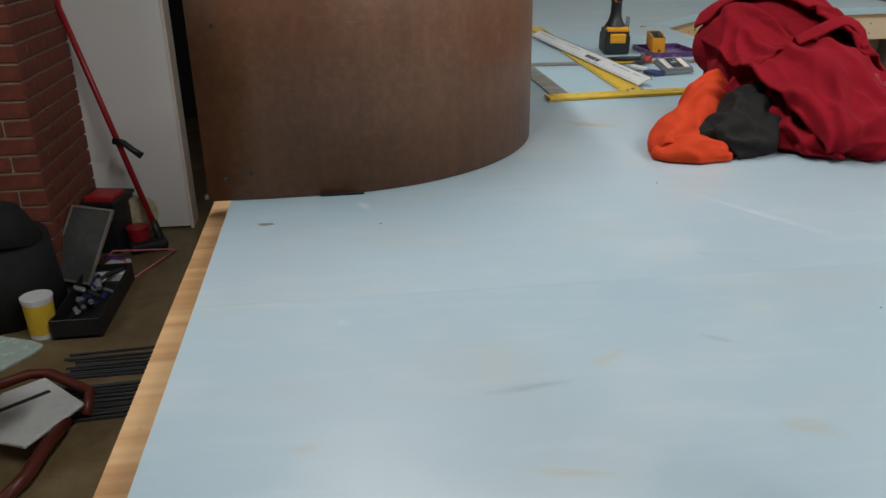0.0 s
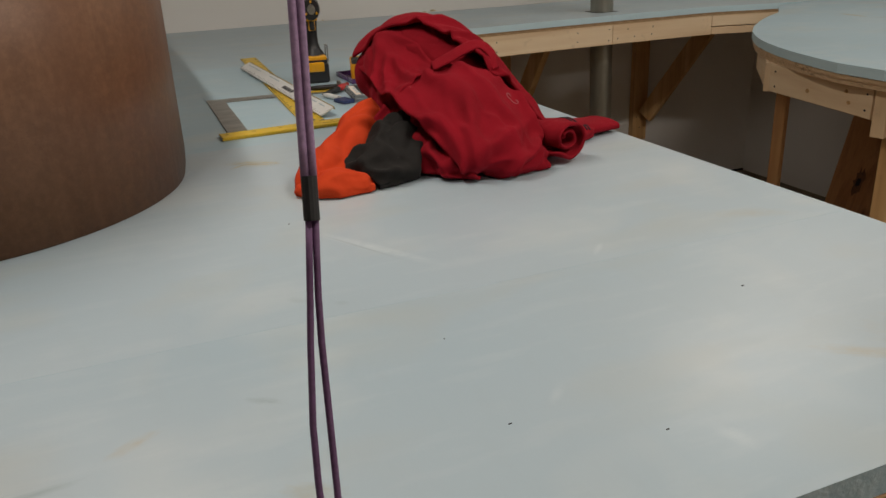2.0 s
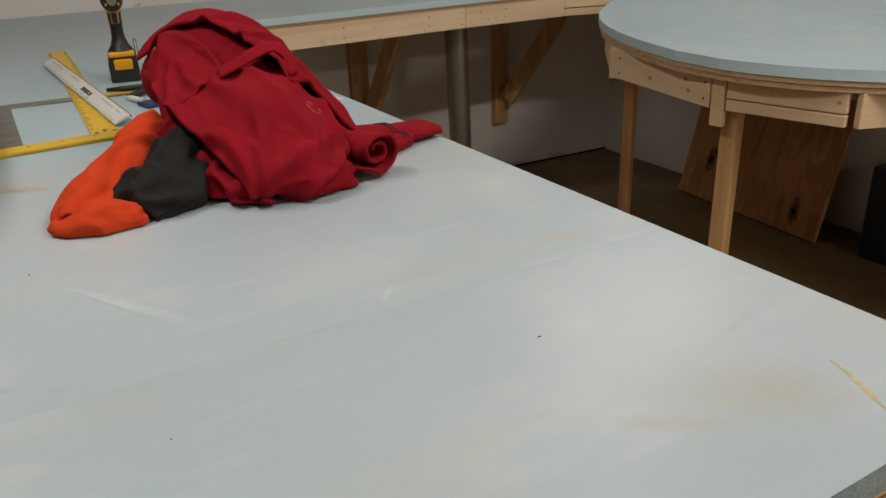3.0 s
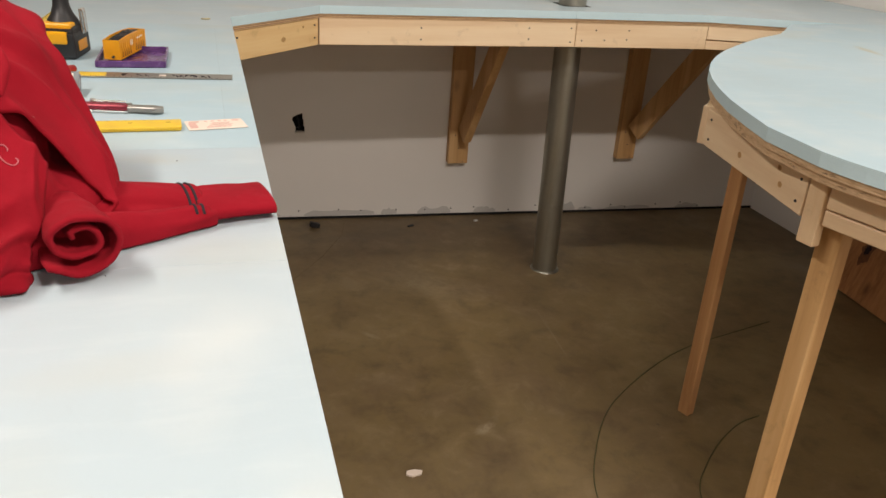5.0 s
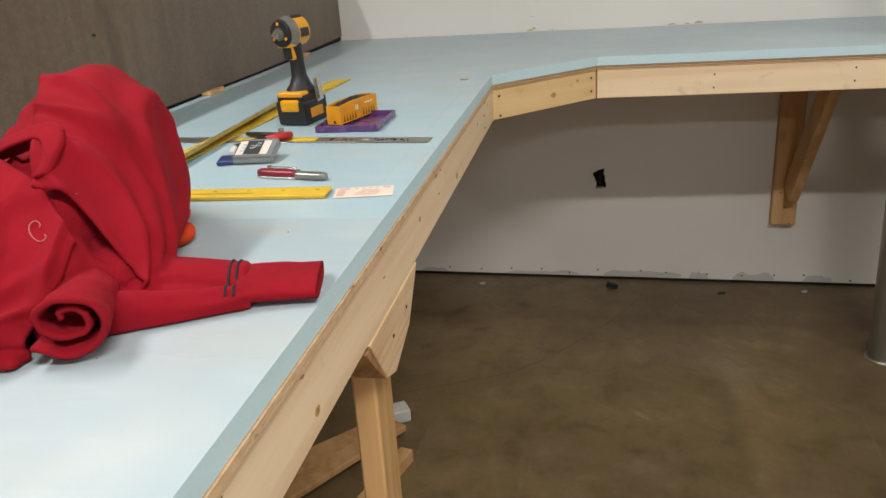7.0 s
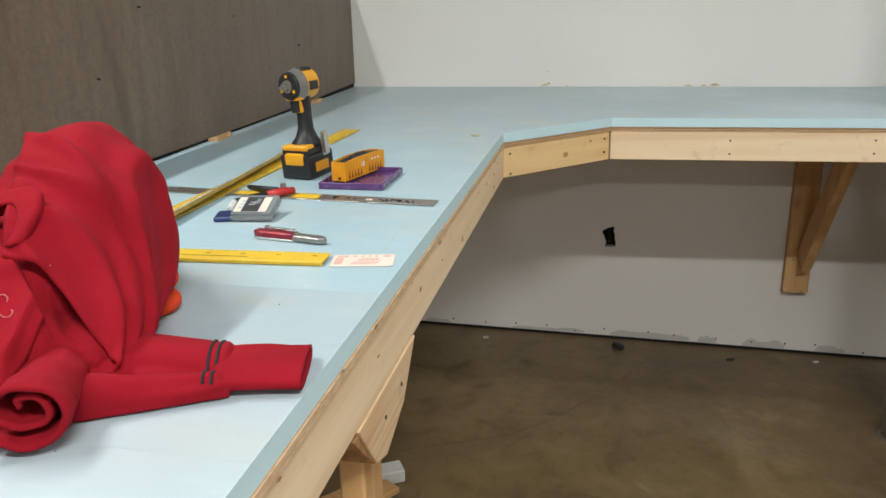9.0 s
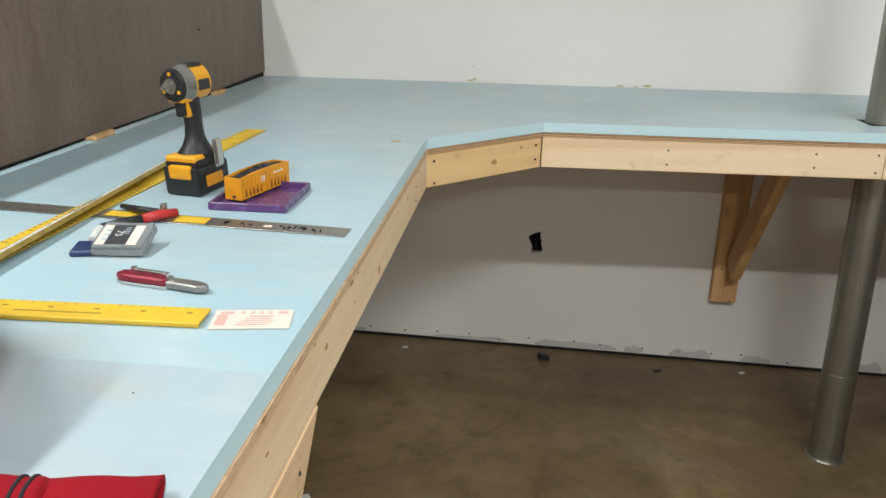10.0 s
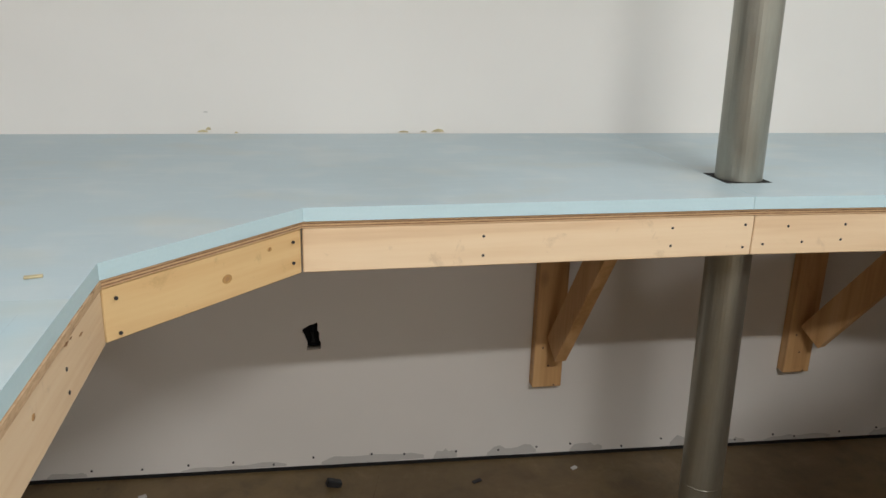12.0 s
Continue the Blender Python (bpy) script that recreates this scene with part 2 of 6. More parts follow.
def concrete():
    """Trowelled basement slab: olive brown, with soft stains, specks and a few scratches."""
    n = Nodes("brown_concrete")
    v = n.space()
    big = n.noise(v, 0.9, 4, 0.55, 0.2)
    mid = n.noise(v, 3.4, 5, 0.6, 0.25)
    grit = n.noise(v, 38.0, 6, 0.7)
    fine = n.noise(v, 160.0, 3)
    col = n.ramp(big, (0.32, (0.146, 0.101, 0.046)), (0.52, (0.190, 0.135, 0.061)), (0.75, (0.238, 0.174, 0.084)))
    col = n.mix(n.level(mid, 0.47, 0.70, 0, 0.60), col, (0.150, 0.098, 0.054))
    col = n.mix(n.level(mid, 0.40, 0.24, 0, 0.35), col, (0.33, 0.26, 0.165))
    col = n.mix(n.level(grit, 0.45, 0.75, 0, 0.40), col, (0.175, 0.125, 0.075))
    blotch_ = n.noise(v, 8.5, 6, 0.68, 0.3)
    col = n.mix(n.level(blotch_, 0.50, 0.68, 0, 0.6), col, (0.092, 0.062, 0.031))
    col = n.mix(n.level(blotch_, 0.46, 0.28, 0, 0.4), col, (0.29, 0.23, 0.135))
    scr = n.noise(n.space(1.2, 14.0, 1.0, vary=2.0), 2.2, 5, 0.55, 1.6)
    col = n.mix(n.level(scr, 0.735, 0.76, 0, 0.5), col, (0.095, 0.068, 0.045))
    rub = n.noise(n.space(9.0, 1.0, 1.0, vary=6.0), 2.0, 5, 0.6, 1.2)
    col = n.mix(n.level(rub, 0.66, 0.80, 0, 0.35), col, (0.28, 0.23, 0.16))
    vor = n.node("ShaderNodeTexVoronoi", Vector=n.space(1, 1, 1), Scale=5.0)
    col = n.mix(n.level(vor.outputs["Distance"], 0.015, 0.040, 0.5, 0.0), col, (0.06, 0.045, 0.032))
    dirt, scrape = (0.085, 0.058, 0.032), (0.36, 0.30, 0.20)
    for i, (a, b, width, paint, strength) in enumerate((
            ((1.46, 3.72), (1.54, 3.84), 0.030, dirt, 0.7), ((1.57, 3.60), (1.63, 3.64), 0.020, dirt, 0.7), ((1.84, 3.46), (1.89, 3.48), 0.022, dirt, 0.8), ((1.71, 3.86), (1.75, 3.86), 0.014, dirt, 0.7),
            ((2.34, 2.53), (2.40, 2.57), 0.022, scrape, 0.7), ((2.02, 2.69), (2.12, 2.71), 0.020, dirt, 0.5), ((1.86, 2.55), (1.88, 2.59), 0.016, dirt, 0.6), ((2.70, 3.04), (2.78, 3.06), 0.022, dirt, 0.6),
            ((1.90, 2.98), (2.00, 3.06), 0.030, dirt, 0.55), ((2.50, 3.77), (2.60, 3.73), 0.022, dirt, 0.6), ((2.12, 3.13), (2.18, 3.07), 0.016, scrape, 0.5), ((1.62, 3.22), (1.95, 3.50), 0.10, dirt, 0.35), ((2.25, 3.60), (2.62, 3.30), 0.14, scrape, 0.25), ((2.05, 3.9), (2.5, 3.95), 0.06, dirt, 0.4))):
        col = n.smear(col, a, b, width, paint, strength, 0.4 + 0.31 * i, -0.02)
    return n.done(col, n.level(mid, 0.3, 0.75, 0.36, 0.55), 0, n.bump(fine, 0.12, 0.001, n.bump(mid, 0.08, 0.004)))


def drywall(name, base, stain):
    n = Nodes(name)
    v = n.space()
    f = n.noise(v, 1.3, 4)
    g = n.noise(v, 9.0, 5, 0.6)
    col = n.mix(n.level(f, 0.35, 0.7), base, tuple(c * 0.95 for c in base))
    col = n.mix(n.level(g, 0.62, 0.85, 0, 0.12), col, stain)
    return n.done(col, 0.72, 0, n.bump(n.noise(v, 140, 3), 0.10, 0.0008))


def hardboard(name, a, b, c, rough):
    """Tempered hardboard: brown, mottled and rubbed, faintly glossy."""
    n = Nodes(name)
    v = n.space()
    f = n.noise(v, 2.6, 6, 0.65, 0.6)
    g = n.noise(n.space(1, 1, 0.22), 34.0, 6, 0.7)
    k = n.noise(v, 95.0, 4, 0.7)
    h = n.noise(v, 420.0, 2)
    col = n.ramp(f, (0.28, a), (0.52, b), (0.75, c))
    col = n.mix(n.level(g, 0.35, 0.72, 0, 0.55), col, tuple(x * 0.72 for x in a))
    col = n.mix(n.level(k, 0.42, 0.75, 0, 0.30), col, tuple(min(1, x * 1.35) for x in c))
    runs = n.noise(n.space(1, 1, 0.10, vary=4.0), 13.0, 5, 0.6, 0.5)
    col = n.mix(n.level(runs, 0.50, 0.74, 0, 0.50), col, tuple(x * k for x, k in zip(a, (0.95, 0.80, 0.62))))
    blot = n.noise(n.space(1, 1, 0.35), 5.0, 4, 0.6, 0.8)
    col = n.mix(n.level(blot, 0.58, 0.70, 0, 0.4), col, tuple(x * 0.62 for x in a))
    scr = n.noise(n.space(5, 5, 70), 2.0, 4, 0.6, 1.0)
    col = n.mix(n.level(scr, 0.70, 0.78, 0, 0.45), col, tuple(min(1, x * 1.8) for x in c))
    col = n.mix(n.level(h, 0.6, 0.8, 0, 0.4), col, tuple(x * 0.5 for x in a))
    return n.done(col, n.level(f, 0.3, 0.7, rough - 0.10, rough + 0.10), 0, n.bump(h, 0.10, 0.0006, n.bump(g, 0.05, 0.002)))


def fleece(name, lit, deep):
    """Cotton fleece with a soft nap, seams of lint and a little fuzz."""
    n = Nodes(name)
    v = n.space()
    f = n.noise(v, 14.0, 5, 0.6)
    w = n.noise(v, 900.0, 2)
    col = n.ramp(f, (0.3, deep), (0.7, lit))
    lint = n.noise(v, 170.0, 2, 0.5)
    col = n.mix(n.level(lint, 0.80, 0.84, 0, 0.6), col, (0.75, 0.55, 0.55))
    m = n.done(col, 0.95, 0, n.bump(w, 0.35, 0.0012, n.bump(n.noise(v, 60, 4), 0.30, 0.004, n.bump(n.noise(v, 24, 3, 0.5, 0.6), 0.35, 0.008))), 0.2)
    n.b.inputs["Sheen Weight"].default_value = 0.15
    n.b.inputs["Sheen Roughness"].default_value = 0.5
    n.b.inputs["Sheen Tint"].default_value = (*lit, 1)
    return m


def steel(name, base, rough, streak=0.3, along_z=True):
    n = Nodes(name)
    v = n.space(14, 14, 1.2) if along_z else n.space(2, 30, 30)
    f = n.noise(v, 2.0, 6, 0.65)
    g = n.noise(n.space(), 16.0, 5, 0.7)
    col = n.ramp(f, (0.3, tuple(c * (1 - streak) for c in base)), (0.7, base))
    col = n.mix(n.level(g, 0.56, 0.88, 0, 0.32), col, tuple(c * 0.62 for c in base))
    return n.done(col, n.level(g, 0.3, 0.8, rough - 0.08, rough + 0.15), 0.85, n.bump(g, 0.08, 0.001))


GREYED, TANNED, WHITED, OCHRE = (0.30, 0.37, 0.40), (0.46, 0.42, 0.33), (0.66, 0.72, 0.74), (0.42, 0.34, 0.16)
M_FOAM_S = foam("pale_foam", (0.385, 0.49, 0.55), (0.45, 0.53, 0.575), 0.28, (
    ((0.790, 1.000), (0.867, 1.010), 0.006, GREYED, 0.75), ((0.800, 0.910), (0.862, 0.897), 0.006, TANNED, 0.65), ((0.882, 1.026), (0.917, 1.048), 0.008, TANNED, 0.65), ((0.985, 1.063), (1.014, 1.044), 0.006, GREYED, 0.65),
    ((0.990, 0.936), (1.025, 0.916), 0.012, OCHRE, 0.40), ((1.120, 1.432), (1.236, 1.240), 0.011, WHITED, 0.50), ((1.125, 1.425), (1.206, 1.263), 0.0025, GREYED, 0.60), ((0.688, 1.130), (0.694, 1.134), 0.010, WHITED, 0.3),
    ((0.655, 0.955), (0.670, 0.953), 0.007, TANNED, 0.55), ((1.440, 0.927), (1.520, 0.868), 0.012, TANNED, 0.75), ((1.52, 0.925), (1.62, 0.850), 0.045, TANNED, 0.55), ((1.600, 0.962), (1.672, 0.982), 0.005, TANNED, 0.5),
    ((1.392, 1.190), (1.420, 1.218), 0.005, WHITED, 0.45), ((1.590, 1.235), (1.68, 1.195), 0.020, TANNED, 0.40), ((1.060, 1.235), (1.072, 1.222), 0.008, GREYED, 0.55), ((1.099, 1.205), (1.110, 1.197), 0.006, GREYED, 0.4),
    ((1.085, 1.815), (1.160, 1.770), 0.022, OCHRE, 0.60), ((0.60, 1.394), (0.612, 1.393), 0.005, OCHRE, 0.7), ((0.715, 1.455), (0.728, 1.425), 0.008, WHITED, 0.8), ((1.56, 1.88), (1.66, 1.87), 0.030, TANNED, 0.35),
    ((0.58, 0.86), (0.66, 0.87), 0.006, WHITED, 0.5), ((1.20, 0.95), (1.22, 0.97), 0.006, WHITED, 0.3), ((1.29, 0.87), (1.30, 0.84), 0.010, WHITED, 0.3)))
M_FOAM_N = foam("blue_foam", (0.37, 0.515, 0.585), (0.415, 0.55, 0.615), 0.33, (
    ((3.51, 2.80), (3.47, 2.64), 0.020, OCHRE, 0.75), ((3.47, 2.64), (3.58, 2.51), 0.018, OCHRE, 0.7), ((3.60, 2.70), (3.66, 2.60), 0.014, OCHRE, 0.5), ((3.15, 2.25), (3.19, 2.27), 0.008, WHITED, 0.6)))


def cut_foam():
    """The sawn edge of the foam: open beads, darker and grubby."""
    n = Nodes("sawn_foam_edge")
    v = n.space()
    f = n.noise(v, 150.0, 4, 0.7)
    g = n.noise(v, 11.0, 4)
    col = n.ramp(f, (0.3, (0.25, 0.37, 0.43)), (0.7, (0.44, 0.56, 0.61)))
    col = n.mix(n.level(g, 0.5, 0.75, 0, 0.35), col, (0.50, 0.48, 0.40))
    return n.done(col, 0.7, 0, n.bump(f, 0.5, 0.002))


M_FOAM_CUT = cut_foam()


def foam_side():
    """The upright faces of the foam: paler and bluer than its top."""
    n = Nodes("pale_foam_edge")
    v = n.space()
    f = n.noise(v, 220.0, 3, 0.6)
    g = n.noise(n.space(1, 1, 6), 9.0, 5, 0.6)
    col = n.ramp(f, (0.25, (0.53, 0.72, 0.795)), (0.75, (0.565, 0.75, 0.82)))
    col = n.mix(n.level(g, 0.52, 0.82, 0, 0.3), col, (0.42, 0.56, 0.62))
    return n.done(col, 0.6, 0, n.bump(f, 0.08, 0.0006))


M_FOAM_EDGE = foam_side()
M_FOAM_R = foam("grey_blue_foam", (0.395, 0.505, 0.560), (0.445, 0.545, 0.595), 0.34)
M_PINE_Y = wood("pine_along_y", "y", (0.76, 0.56, 0.35), (0.66, 0.44, 0.25), (0.50, 0.29, 0.14))
M_PINE_Z = wood("pine_along_z", "z", (0.70, 0.45, 0.22), (0.63, 0.38, 0.17), (0.50, 0.28, 0.115), 0.55, 16)
M_FIR = wood("brown_fir", "z", (0.46, 0.27, 0.13), (0.38, 0.20, 0.09), (0.22, 0.105, 0.045), 0.6, 40)
M_PLY = wood("plywood_face", "x", (0.62, 0.38, 0.18), (0.52, 0.29, 0.12), (0.36, 0.18, 0.07), 0.6, 26)
M_PLY_BROWN = wood("brown_plywood", "z", (0.52, 0.25, 0.10), (0.43, 0.19, 0.072), (0.29, 0.115, 0.042), 0.55, 22)
M_PLY_EDGE = ply_edge("plywood_edge")


def pale_edge():
    """A sawn plywood edge nearly as pale as the boards, with dark torn spots."""
    n = Nodes("pale_plywood_edge")
    torn = n.noise(n.space(9, 9, 40, vary=3.0), 2.0, 5, 0.7)
    fine = n.noise(n.space(60, 60, 300), 1.0, 4)
    col = n.ramp(fine, (0.25, (0.46, 0.30, 0.17)), (0.55, (0.62, 0.43, 0.26)), (0.85, (0.72, 0.53, 0.34)))
    col = n.mix(n.level(torn, 0.60, 0.68, 0, 0.9), col, (0.10, 0.055, 0.03))
    return n.done(col, 0.75, 0, n.bump(fine, 0.5, 0.0015))


M_PLY_PALE = pale_edge()
M_FLOOR = concrete()
M_WALL = drywall("white_wall_paint", (0.78, 0.76, 0.73), (0.62, 0.60, 0.57))
M_MUD = drywall("grey_joint_compound", (0.56, 0.55, 0.53), (0.45, 0.44, 0.42))
# Unseen ceiling and walls are greyed to cut the light they bounce.
M_CEIL = drywall("unseen_ceiling_grey", (0.56, 0.55, 0.53), (0.48, 0.47, 0.45))
M_UNSEEN_WALL = drywall("unseen_wall_grey", (0.44, 0.42, 0.39), (0.36, 0.34, 0.32))
M_HARD_W = hardboard("brown_hardboard", (0.128, 0.052, 0.022), (0.182, 0.081, 0.038), (0.243, 0.118, 0.061), 0.5)
M_HARD_N = hardboard("grey_brown_hardboard", (0.104, 0.068, 0.043), (0.157, 0.112, 0.076), (0.205, 0.154, 0.110), 0.45)
M_RED = fleece("red_fleece", (0.282, 0.0050, 0.0148), (0.222, 0.0038, 0.0110))
M_SEAM = plain("dark_seam", (0.018, 0.010, 0.016), 0.9)
M_ORANGE = fleece("orange_fleece", (0.64, 0.062, 0.016), (0.54, 0.045, 0.012))
M_GREY = fleece("charcoal_fleece", (0.022, 0.020, 0.019), (0.015, 0.014, 0.013))
M_POLE = steel("galvanised_steel", (0.37, 0.36, 0.31), 0.38, 0.20)
M_STEEL = steel("brushed_steel", (0.46, 0.44, 0.40), 0.33, 0.35, False)
M_CHROME = steel("bright_steel", (0.68, 0.67, 0.65), 0.22, 0.2, False)
M_YELLOW = plain("yellow_enamel", (0.70, 0.46, 0.035), 0.42, 0.0, 0.10, 30)
M_TOOL_YELLOW = plain("yellow_plastic", (0.78, 0.36, 0.01), 0.42, 0.0, 0.06)
M_ORANGE_YELLOW = plain("amber_plastic", (0.70, 0.30, 0.01), 0.45, 0.0, 0.08)
M_BLACK = plain("black_plastic", (0.014, 0.014, 0.016), 0.48, 0.0, 0.2)
# Near black: stands in for dark gaps and the passage, and colours the bag.
M_DARK = plain("shade_and_bag_black", (0.008, 0.008, 0.008), 0.9)
M_GREY_METAL = plain("cast_grey_metal", (0.30, 0.29, 0.27), 0.38, 0.7, 0.12)
M_WHITE = plain("white_plastic", (0.70, 0.70, 0.68), 0.45, 0.0, 0.06)
M_PAPER = plain("cream_paper", (0.72, 0.62, 0.54), 0.7, 0.0, 0.05)
M_INK_RED = plain("red_print", (0.62, 0.38, 0.33), 0.7)
M_INK = plain("dark_print", (0.03, 0.03, 0.035), 0.7)
M_BLUE = plain("navy_plastic", (0.02, 0.035, 0.12), 0.45)
M_PURPLE = plain("purple_plastic", (0.105, 0.045, 0.155), 0.25, 0.0, 0.15)
M_CORD = plain("lilac_cord", (0.30, 0.19, 0.32), 0.7, 0.0, 0.2, 300)
M_CORD_DARK = plain("plum_cord", (0.13, 0.06, 0.14), 0.7, 0.0, 0.2, 300)
M_OLIVE = plain("olive_print", (0.30, 0.19, 0.03), 0.6)
M_SLOT = plain("brown_slot", (0.20, 0.075, 0.01), 0.6)
M_KNIFE = plain("crimson_anodised_metal", (0.24, 0.022, 0.040), 0.38, 0.4, 0.35, 120)
M_TOOL_RED = plain("red_plastic", (0.42, 0.02, 0.02), 0.4)
M_MOP_RED = plain("red_painted_handle", (0.32, 0.012, 0.02), 0.35)
M_PINK = plain("pink_plastic", (0.62, 0.18, 0.24), 0.4)
M_BRICK = plain("red_brick", (0.15, 0.036, 0.020), 0.8, 0.0, 0.35, 22)
M_MORTAR = plain("pale_mortar", (0.36, 0.27, 0.195), 0.9, 0.0, 0.15, 60)
M_TAN = plain("tan_glue", (0.50, 0.43, 0.26), 0.5, 0.0, 0.25, 60)
M_SMUDGE = plain("grey_smudge", (0.36, 0.44, 0.48), 0.5, 0.0, 0.15, 60)
M_CLEAR = plain("clear_grey_plastic", (0.48, 0.51, 0.53), 0.14, 0.0, 0.1)
M_CLEAR.node_tree.nodes["Principled BSDF"].inputs["Transmission Weight"].default_value = 0.6

# ---------------------------------------------------------------- the room
TOP = 1.0                       # top of the foam
PLY1, PLY0 = 0.975, 0.962       # plywood under it
FAS0 = 0.880                    # lower edge of the front boards
WALL_Y, EAST_X, WEST_X, SOUTH_Y = 4.14, 4.38, -3.2, -4.0



def floor_z(x):
    """Height of the slab, which falls a little towards the east wall."""
    return -0.021 * max(0.0, x - 0.97)


slab = bmesh.new()
cuts = (WEST_X - 0.2, 0.97, EAST_X + 0.2)
rows = [[slab.verts.new((x, y, z)) for x in cuts for z in (floor_z(x), -0.3)] for y in (SOUTH_Y - 0.2, 7.0)]
for k in (0, 2):
    a, b = rows[0][k:k + 4], rows[1][k:k + 4]
    for f in ((a[0], a[2], b[2], b[0]), (a[1], a[3], b[3], b[1]), (a[0], a[1], a[3], a[2]), (b[0], b[1], b[3], b[2])):
        slab.faces.new(f)
slab.faces.new((rows[0][0], rows[0][1], rows[1][1], rows[1][0]))
slab.faces.new((rows[0][4], rows[0][5], rows[1][5], rows[1][4]))
solid("floor", slab, M_FLOOR, "brown stained concrete floor with smooth worn patches", "floor", "structure")
solid("ceiling", box(WEST_X - 0.2, EAST_X + 0.2, SOUTH_Y - 0.2, 7.0, CEILING, CEILING + 0.15), M_CEIL, "unseen ceiling, greyed to cut bounced light", "ceiling", "structure")
OUT = (2.000, 2.064, 0.360, 0.466)      # the square round the ragged hole for an outlet
north = joined(box(-0.035, 1.0, WALL_Y, WALL_Y + 0.12, 2.05, CEILING), box(1.0, OUT[0], WALL_Y, WALL_Y + 0.12, -0.06, CEILING), box(OUT[1], EAST_X, WALL_Y, WALL_Y + 0.12, -0.06, CEILING),
               box(OUT[0], OUT[1], WALL_Y, WALL_Y + 0.12, -0.06, OUT[2]), box(OUT[0], OUT[1], WALL_Y, WALL_Y + 0.12, OUT[3], CEILING), box(-0.60, -0.035, WALL_Y, WALL_Y + 0.12, 0.012, CEILING))
TO_WALL = Matrix.Translation((0, WALL_Y + 0.013, 0)) @ pose(0, 0, 0, 90)
torn_w = [(2.016, 0.371), (2.020, 0.392), (2.012, 0.414), (2.004, 0.428), (2.008, 0.440), (2.018, 0.444), (2.024, 0.449), (2.036, 0.452)]
torn_e = [(2.036, 0.452), (2.048, 0.457), (2.050, 0.446), (2.048, 0.432), (2.054, 0.424), (2.053, 0.402), (2.058, 0.394), (2.057, 0.374), (2.016, 0.371)]
lip = joined(prism([(OUT[0], OUT[2]), (2.016, OUT[2]), *torn_w, (2.036, OUT[3]), (OUT[0], OUT[3])], 0.0, 0.013, 0, TO_WALL), prism([(2.036, OUT[3]), *torn_e, (2.016, OUT[2]), (OUT[1], OUT[2]), (OUT[1], OUT[3])], 0.0, 0.013, 0, TO_WALL))
north = joined(north, lip)
solid("wall_north", north, M_WALL, "white painted drywall with a rough base and an open outlet hole", "wall", "structure")
solid("wall_east", box(EAST_X, EAST_X + 0.12, SOUTH_Y, WALL_Y + 0.12, -0.2, CEILING), M_WALL, "white painted drywall wall", "wall", "structure")
solid("wall_south", box(WEST_X, EAST_X, SOUTH_Y - 0.12, SOUTH_Y, -0.2, CEILING), M_UNSEEN_WALL, "unseen south wall, greyed to cut bounced light", "wall", "structure")
solid("wall_west", box(WEST_X - 0.12, WEST_X, SOUTH_Y, 6.8, 0.0, CEILING), M_UNSEEN_WALL, "unseen west wall, greyed to cut bounced light", "wall", "structure")
# The passage's darkness is put into the near-black colour of its walls.
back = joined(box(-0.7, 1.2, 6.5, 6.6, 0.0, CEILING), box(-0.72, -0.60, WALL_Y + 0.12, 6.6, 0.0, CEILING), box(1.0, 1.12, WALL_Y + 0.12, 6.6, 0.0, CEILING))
solid("wall_passage", back, M_DARK, "passage walls behind the doorway, coloured near black for the darkness", "wall", "structure")
solid("trim_threshold", box(-0.03, 0.9, 4.55, 4.59, 0.0, 0.02, 0.003), M_WHITE, "pale threshold strip on the passage floor", "trim", "structure")
jamb = joined(box(-0.035, -0.020, WALL_Y - 0.004, WALL_Y + 0.125, 0.0, 2.05, 0.002), box(-0.020, 0.98, WALL_Y - 0.004, WALL_Y + 0.125, 2.035, 2.05, 0.002))
solid("trim_door", jamb, M_PAPER, "thin cream edge strip round the dark doorway", "trim", "structure")

# the ragged outlet hole: a dark box behind it and torn paper round it
box_parts = joined(box(OUT[0] - 0.01, OUT[1] + 0.01, WALL_Y + 0.06, WALL_Y + 0.07, OUT[2] - 0.01, OUT[3] + 0.01), box(OUT[0] - 0.004, OUT[0], WALL_Y + 0.014, WALL_Y + 0.06, OUT[2], OUT[3]),
                   box(OUT[1], OUT[1] + 0.004, WALL_Y + 0.014, WALL_Y + 0.06, OUT[2], OUT[3]), box(OUT[0], OUT[1], WALL_Y + 0.014, WALL_Y + 0.06, OUT[2] - 0.004, OUT[2]), box(OUT[0], OUT[1], WALL_Y + 0.014, WALL_Y + 0.06, OUT[3], OUT[3] + 0.004))
outlet = thing("outlet_box", 2.033, WALL_Y, OUT[2], "black open outlet box sunk in a ragged drywall hole", "outlet box")
part("back_box", box_parts, M_DARK, outlet)
part("lug", box(2.020, 2.050, WALL_Y + 0.004, WALL_Y + 0.006, 0.376, 0.379), M_GREY_METAL, outlet, "dull metal lug")
part("cable_end", tube([(2.028, WALL_Y + 0.05, 0.43), (2.033, WALL_Y + 0.015, 0.42), (2.038, WALL_Y + 0.02, 0.39), (2.035, WALL_Y + 0.04, 0.385)], 0.005), M_BLACK, outlet)

